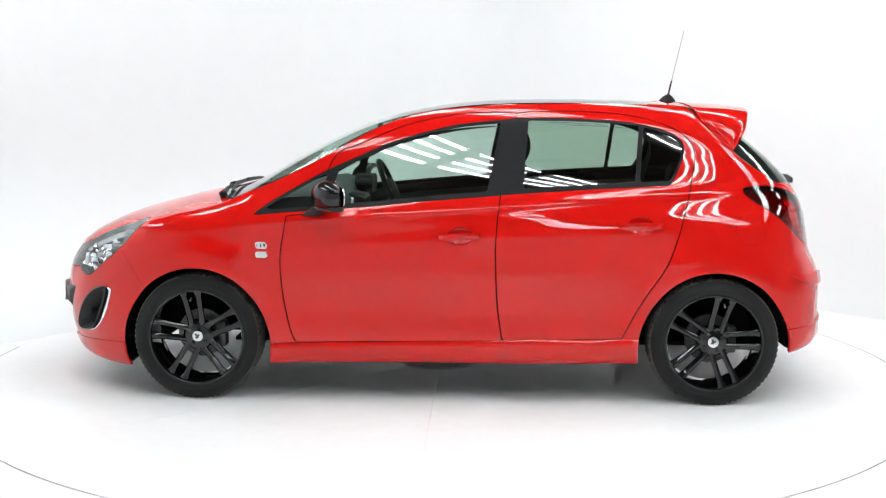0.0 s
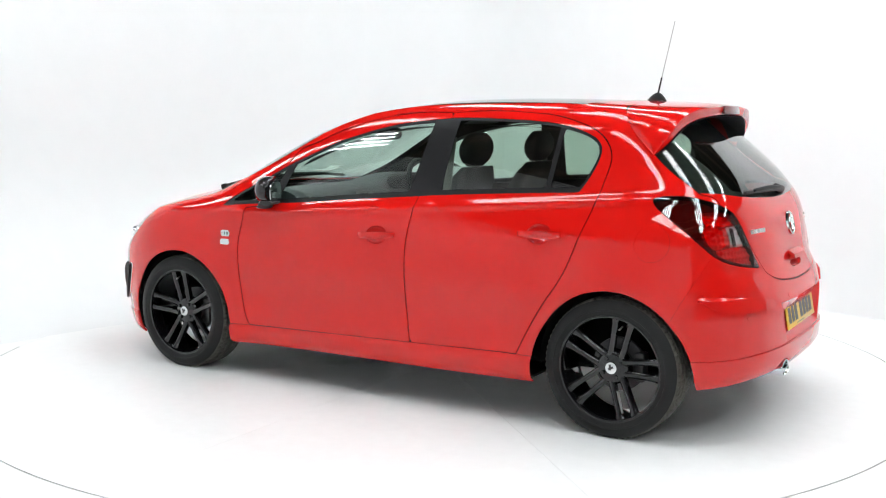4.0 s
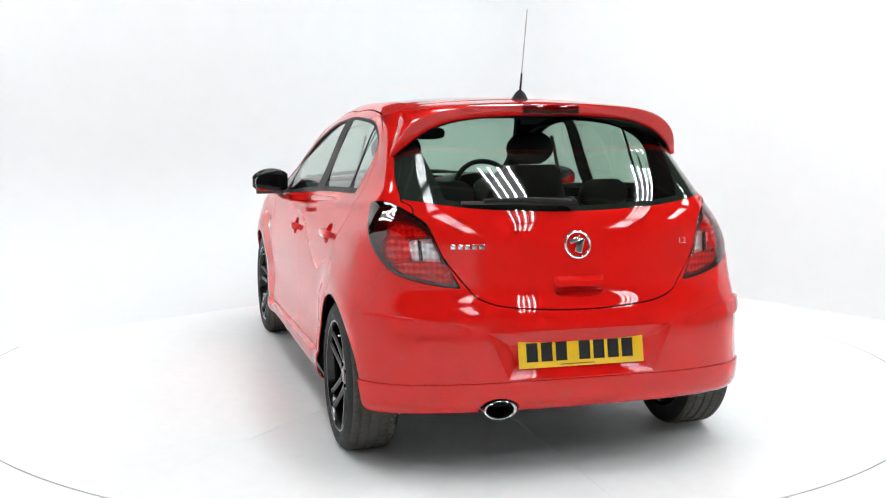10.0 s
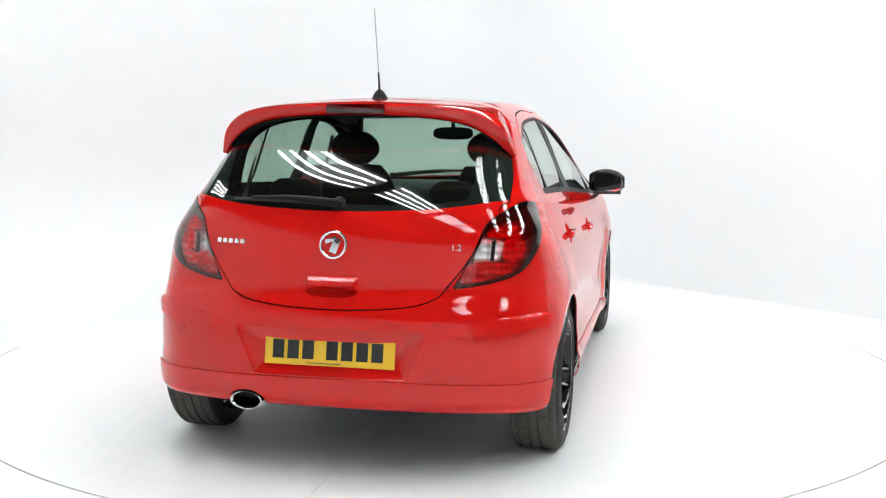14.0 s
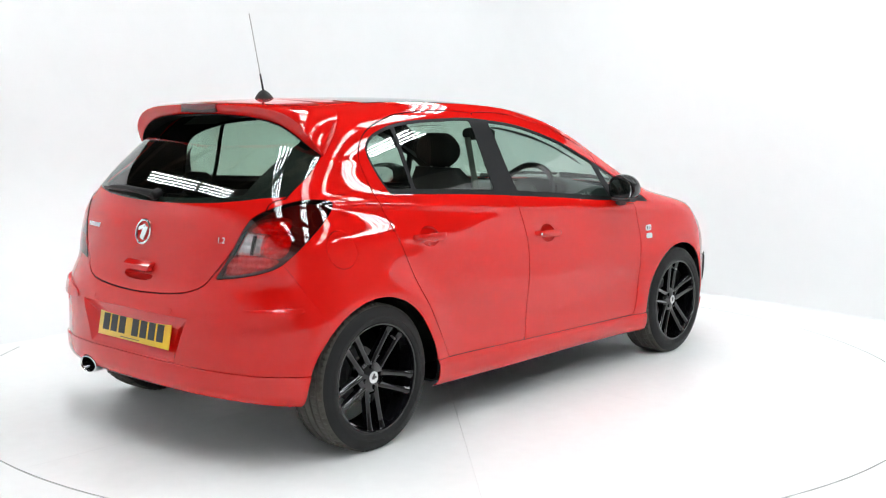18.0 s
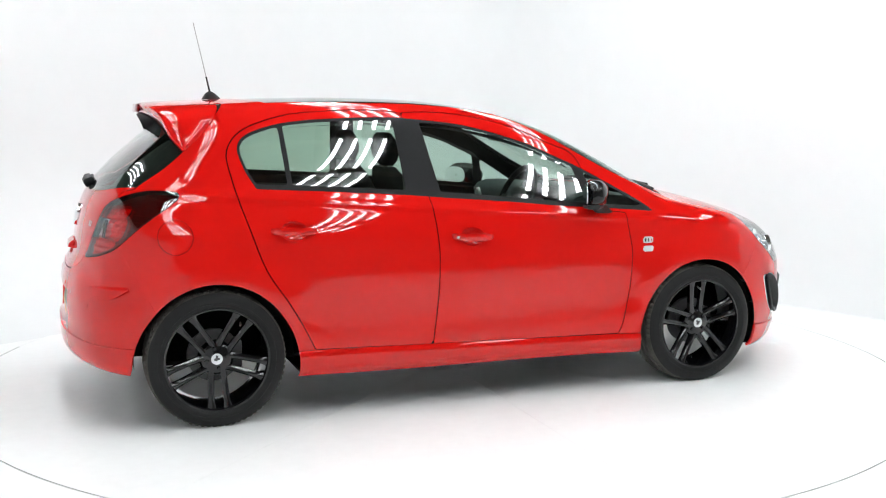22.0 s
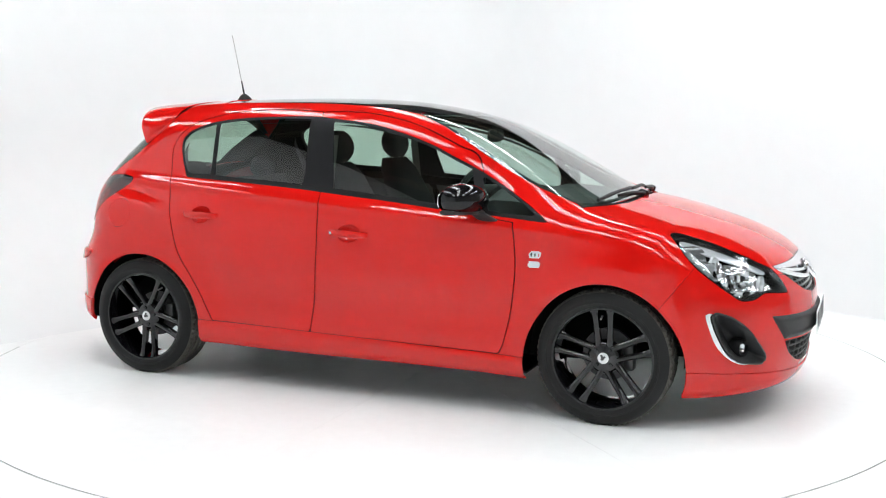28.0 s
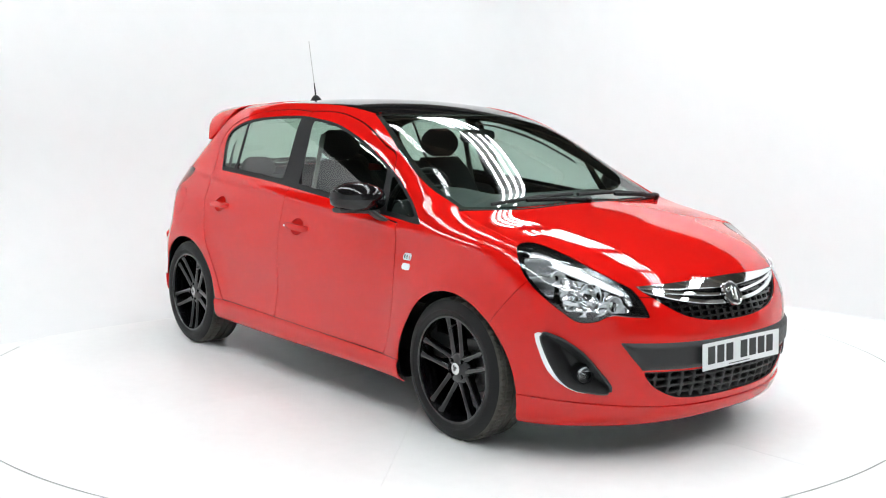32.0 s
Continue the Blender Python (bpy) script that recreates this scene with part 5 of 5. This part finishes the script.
# door mirrors
for s in (1, -1):
    rings = []
    for t in np.linspace(0, 1, 13):
        yy = 0.775 + 0.208 * t
        k = math.sin(math.pi * (0.10 + 0.86 * t)) ** 0.42
        rise = 0.004 * t
        ring = []
        for a in np.linspace(0, 2 * math.pi, 28, endpoint=False):
            c, n = math.cos(a), math.sin(a)
            xx = 0.635 - 0.085 * t + (0.080 if c > 0 else 0.052) * k * math.copysign(abs(c) ** (0.9 if c > 0 else 0.35), c)
            zz = 0.998 + rise + (0.078 if n > 0 else 0.064) * k * math.copysign(abs(n) ** 0.85, n)
            ring.append((xx, s * yy, zz))
        rings.append(ring)
    mir = part("door_mirror", loft(rings), BLACK_GLOSS, car, "gloss black door mirror", angle=60)
    part("mirror_skirt", loft([oval(0.632 - 0.085 * t, s * (0.80 + 0.16 * t), 0.942 + 0.006 * t, 0.060 * k, 0.012, "y", 2.4, 20) for t, k in ((0, 0.7), (0.2, 1), (0.7, 0.95), (1, 0.6))]), BLACK_PLASTIC, mir, "satin black mirror underside")
    part("mirror_foot", loft([oval(0.715 - 0.075 * t, s * (0.775 + 0.065 * t), 0.885 + 0.062 * t, 0.055 - 0.014 * t, 0.017, "z", 2.4, 20) for t in (0, 0.35, 0.7, 1)]), BLACK_PLASTIC, mir, "black mirror foot")
    gl = part("mirror_glass", loft([oval(-0.004 * t, 0, 1.0, 0.090, 0.052, "x", 2.6, 28) for t in (0, 1)]), CHROME, mir, "mirror glass")
    gl.matrix_basis = pose(0.5415, s * 0.888, 0, 0, 0, s * 21.6)

# exhaust
pipe = lathe([(0.036, -0.20), (0.037, 0.0), (0.0405, 0.005), (0.044, 0.003), (0.0445, -0.20)], 36, closed=True)
for v in pipe.verts:
    v.co.x *= 1.48
    v.co.z *= 0.82
pipe.transform(pose(-1.880, 0.336, 0.290, 0, 0, 90))
ex = part("exhaust_tip", pipe, CHROME, car, "chrome oval exhaust tip")
part("exhaust_inside", cylinder(0.034, 0.01, (-1.78, 0.336, 0.290), (0, 90, 0), n=24), DARK, ex)
part("silencer", loft([oval(-1.70 + 0.3 * t, 0.25, 0.29, 0.22, 0.06, "x", 2.6, 20) for t in (0, 0.1, 0.9, 1)]), DARK, car, "dark exhaust silencer")


# ---- the studio ----
TABLE_R, TABLE_AT = 2.529, Vector((0.012, 0.0575, 0))
turntable = thing("turntable", "round white turntable flush with the glossy studio floor", "turntable")
base_disc = lathe([(0, -0.012), (TABLE_R - 0.004, -0.012), (TABLE_R - 0.004, -0.07), (0, -0.07)], 128)
base_disc.transform(pose(0, 0, 0, 90, 0, 0))
part("table_base", base_disc, BASE_GREY, turntable, "dark steel base of the turntable")
HUB_R, SEAM = 0.235, 0.0005
for k in range(8):
    bm = bmesh.new()
    a0, a1 = 2 * math.pi * k / 8, 2 * math.pi * (k + 1) / 8
    rim_out, rim_in = [], []
    for a in np.linspace(a0, a1, 19):
        for r, row in ((TABLE_R, rim_out), (HUB_R + 0.002, rim_in)):
            mid = (a0 + a1) / 2
            turn = max(-1, min(1, (a - mid) / (a1 - mid))) * (SEAM / r)
            row.append(bm.verts.new((r * math.cos(a - turn), r * math.sin(a - turn), 0)))
    top_face = bm.faces.new(rim_out + rim_in[::-1])
    grown_faces = bmesh.ops.extrude_face_region(bm, geom=[top_face])
    for v in grown_faces["geom"]:
        if isinstance(v, bmesh.types.BMVert):
            v.co.z = -0.014
    part("table_panel", bm, FLOOR, turntable, "white painted turntable panel", smooth=False)
hub_plate = lathe([(0, 0.0), (HUB_R - 0.003, 0.0), (HUB_R - 0.001, -0.001), (HUB_R, -0.014)], 64)
hub_plate.transform(pose(0, 0, 0, 90, 0, 0))
plate = part("hub_plate", hub_plate, FLOOR, turntable, "round centre plate")
for k in range(6):
    part("hub_bolt", cylinder(0.008, 0.003, (0.19 * math.cos(k * 1.047), 0.19 * math.sin(k * 1.047), 0.001), n=10), STEEL, plate)
ring_gap = lathe([(TABLE_R + 0.008, -0.004), (TABLE_R - 0.002, -0.004)], 192)
ring_gap.transform(pose(*TABLE_AT, 90, 0, 0))
tagged(part("table_joint", ring_gap, JOINT), "thin dark gap round the turntable", "joint", kind="structure")

floor_bm = bmesh.new()
inner, outer_ring = [], []
for k in range(128):
    a = 2 * math.pi * k / 128
    inner.append(floor_bm.verts.new((TABLE_AT.x + (TABLE_R + 0.007) * math.cos(a), TABLE_AT.y + (TABLE_R + 0.007) * math.sin(a), -0.001)))
    outer_ring.append(floor_bm.verts.new((16 * math.cos(a), 16 * math.sin(a), -0.001)))
for k in range(128):
    floor_bm.faces.new((inner[k], outer_ring[k], outer_ring[(k + 1) % 128], inner[(k + 1) % 128]))
tagged(part("floor", floor_bm, FLOOR), "glossy white painted studio floor", "floor", kind="structure")


def wall_along(points, height, thick, name, label, mat=WALL):
    """An upright wall of some thickness along a line on the floor."""
    p = [Vector(q).to_3d() for q in points]
    bm = bmesh.new()
    cols = []
    for i, q in enumerate(p):
        a, b = p[max(i - 1, 0)], p[min(i + 1, len(p) - 1)]
        d = (b - a).normalized()
        n = Vector((-d.y, d.x, 0)) * thick
        cols.append([bm.verts.new(q + Vector((0, 0, -0.05))), bm.verts.new(q + Vector((0, 0, height))), bm.verts.new(q + n + Vector((0, 0, height))), bm.verts.new(q + n + Vector((0, 0, -0.05)))])
    for a, b in zip(cols, cols[1:]):
        for k in range(4):
            bm.faces.new((a[k], a[(k + 1) % 4], b[(k + 1) % 4], b[k]))
    bm.faces.new(cols[0])
    bm.faces.new(cols[-1])
    return tagged(part(name, bm, mat), label, "wall", kind="structure")


ROOM_H, WHITE_H, LAMP_Z = 5.2, 2.48, 4.4
# the right-hand back wall meets the floor in a sharp joint; towards the left it swings round a corner into a wall with a wide cove
corner = [(0.55 + 0.9 * math.cos(a) - 0.9 * 0.68, 3.95 - 0.9 * 0.73 + 0.9 * math.sin(a)) for a in np.linspace(radians(43), radians(133), 18)]
LINE = [(4.9, -0.72), (4.0, 0.24), (3.05, 1.215), (2.2, 2.17), (1.9, 2.49), (1.44, 2.99)] + corner + [(-1.6, 2.97), (-3.0, 1.66), (-4.1, 0.45), (-4.75, -0.7), (-5.1, -2.2), (-5.2, -4.2), (-5.1, -6.4), (-4.6, -8.0), (-3.4, -9.2), (-1.6, -9.8), (2.2, -9.9)]
HIGH = [WHITE_H] * 26 + [2.65, 3.5, 4.8, 4.9, 4.9, 4.8, 4.2, 3.8, 3.6]
COVE = [0.012, 0.012, 0.012, 0.012, 0.012, 0.06] + list(np.linspace(0.12, 0.9, 18)) + [1.1, 1.1, 1.1, 1.0, 0.9, 0.8, 0.6, 0.5, 0.4, 0.4, 0.4]
bm = bmesh.new()
cols = []
for i, q in enumerate(LINE):
    a, b = Vector(LINE[max(i - 1, 0)]).to_3d(), Vector(LINE[min(i + 1, len(LINE) - 1)]).to_3d()
    d = (b - a).normalized()
    inward = Vector((-d.y, d.x, 0))
    p, r = Vector(q).to_3d(), COVE[i]
    col = [p + inward * (r + 0.02) + Vector((0, 0, -0.03)), p + inward * (r + 0.004) + Vector((0, 0, -0.0005))]
    col += [p + inward * (r - r * math.sin(u)) + Vector((0, 0, r - r * math.cos(u))) for u in np.linspace(0.02, math.pi / 2, 12)]
    top = HIGH[i]
    col += [p + Vector((0, 0, 2.3)), p + Vector((0, 0, top)), p - inward * 0.15 + Vector((0, 0, top)), p - inward * 0.15 + Vector((0, 0, -0.03))]
    cols.append([bm.verts.new(v) for v in col])
for a, b in zip(cols, cols[1:]):
    for k in range(len(a) - 1):
        bm.faces.new((a[k], a[k + 1], b[k + 1], b[k]))
tagged(part("wall_north", bm, WALL, angle=60), "white studio back wall with a coved corner", "wall", kind="structure")
wall_along([(-10, -11), (10, -11), (10, 11), (-10, 11), (-10, -11)], ROOM_H, -0.15, "wall_south", "dim workshop walls round the studio set", DIM)
ceil = bmesh.new()
bmesh.ops.create_cube(ceil, size=1)
for v in ceil.verts:
    v.co = Vector((v.co.x * 20.4, v.co.y * 22.4, v.co.z * 0.1 + ROOM_H + 0.05))
tagged(part("ceiling", ceil, CEILING), "dark workshop ceiling", "ceiling", kind="structure")


def lamp_bank(at, turn, tubes=5, length=1.5, pitch=0.16):
    lamp = thing("ceiling_lamp", "hanging bank of bright fluorescent tubes under the ceiling, some banks added as fill", "lamp", "tube banks under the ceiling")
    part("housing", box((length + 0.1, pitch * tubes + 0.02, 0.03), (0, 0, 0.05), 0.006), HOUSING, lamp)
    for k in range(tubes):
        part("lamp_tube", cylinder(0.022, length, (0, (k - (tubes - 1) / 2) * pitch, 0), (0, 90, 0), n=10), TUBE, lamp, "glowing fluorescent tube")
    lamp.matrix_basis = pose(*at, 0, 0, turn)
    return lamp


bank = lamp_bank((0, 0, LAMP_Z), 0, 4, 1.6, 0.15)
ROW_TURN = -65.0
grid_turn = Matrix.Rotation(radians(ROW_TURN), 4, "Z")
# Row -4.1 and the 6.4 ends are fill, added beyond the reflected banks.
LAMP_PLAN = {-4.1: (-3.2, -1.4), -1.9: (-1.6, 0.4, 2.4, 4.4, 6.4), 0.3: (-1.6, 0.4, 2.4, 4.4, 6.4), 2.4: (-3.6, -1.6, 0.4, 2.4, 4.4, 6.4), 4.5: (2.4, 4.4)}
SPOTS_LAMP = [grid_turn @ Vector((u, w, LAMP_Z)) for w, row in LAMP_PLAN.items() for u in row]
for k, p in enumerate(SPOTS_LAMP):
    m = Matrix.Translation(p) @ grid_turn
    if k == 0:
        bank.matrix_basis = m
    else:
        copy_thing(bank, m)
for k in range(-6, 7):
    beam = tagged(part("roof_beam", box((19.0, 0.14, 0.22), (-0.3, k * 1.6 - 0.8, ROOM_H - 0.11), 0.01), BEAM), "brown roof beam under the dark ceiling", "beam", "roof beams", "structure")


# ---- what turns: the table and the car on it ----
OFF = Vector((-0.1053, -0.0092, 0))


def motions():
    rows_table, rows_car = [], []
    for t in range(33):
        heading = 177.56 - 7.1495 * t
        turn = Matrix.Rotation(radians(heading), 4, "Z")
        rows_table.append((float(t), Matrix.Translation(TABLE_AT) @ turn))
        rows_car.append((float(t), turn @ Matrix.Translation(OFF)))
    walk(turntable, rows_table)
    walk(car, rows_car)


motions()
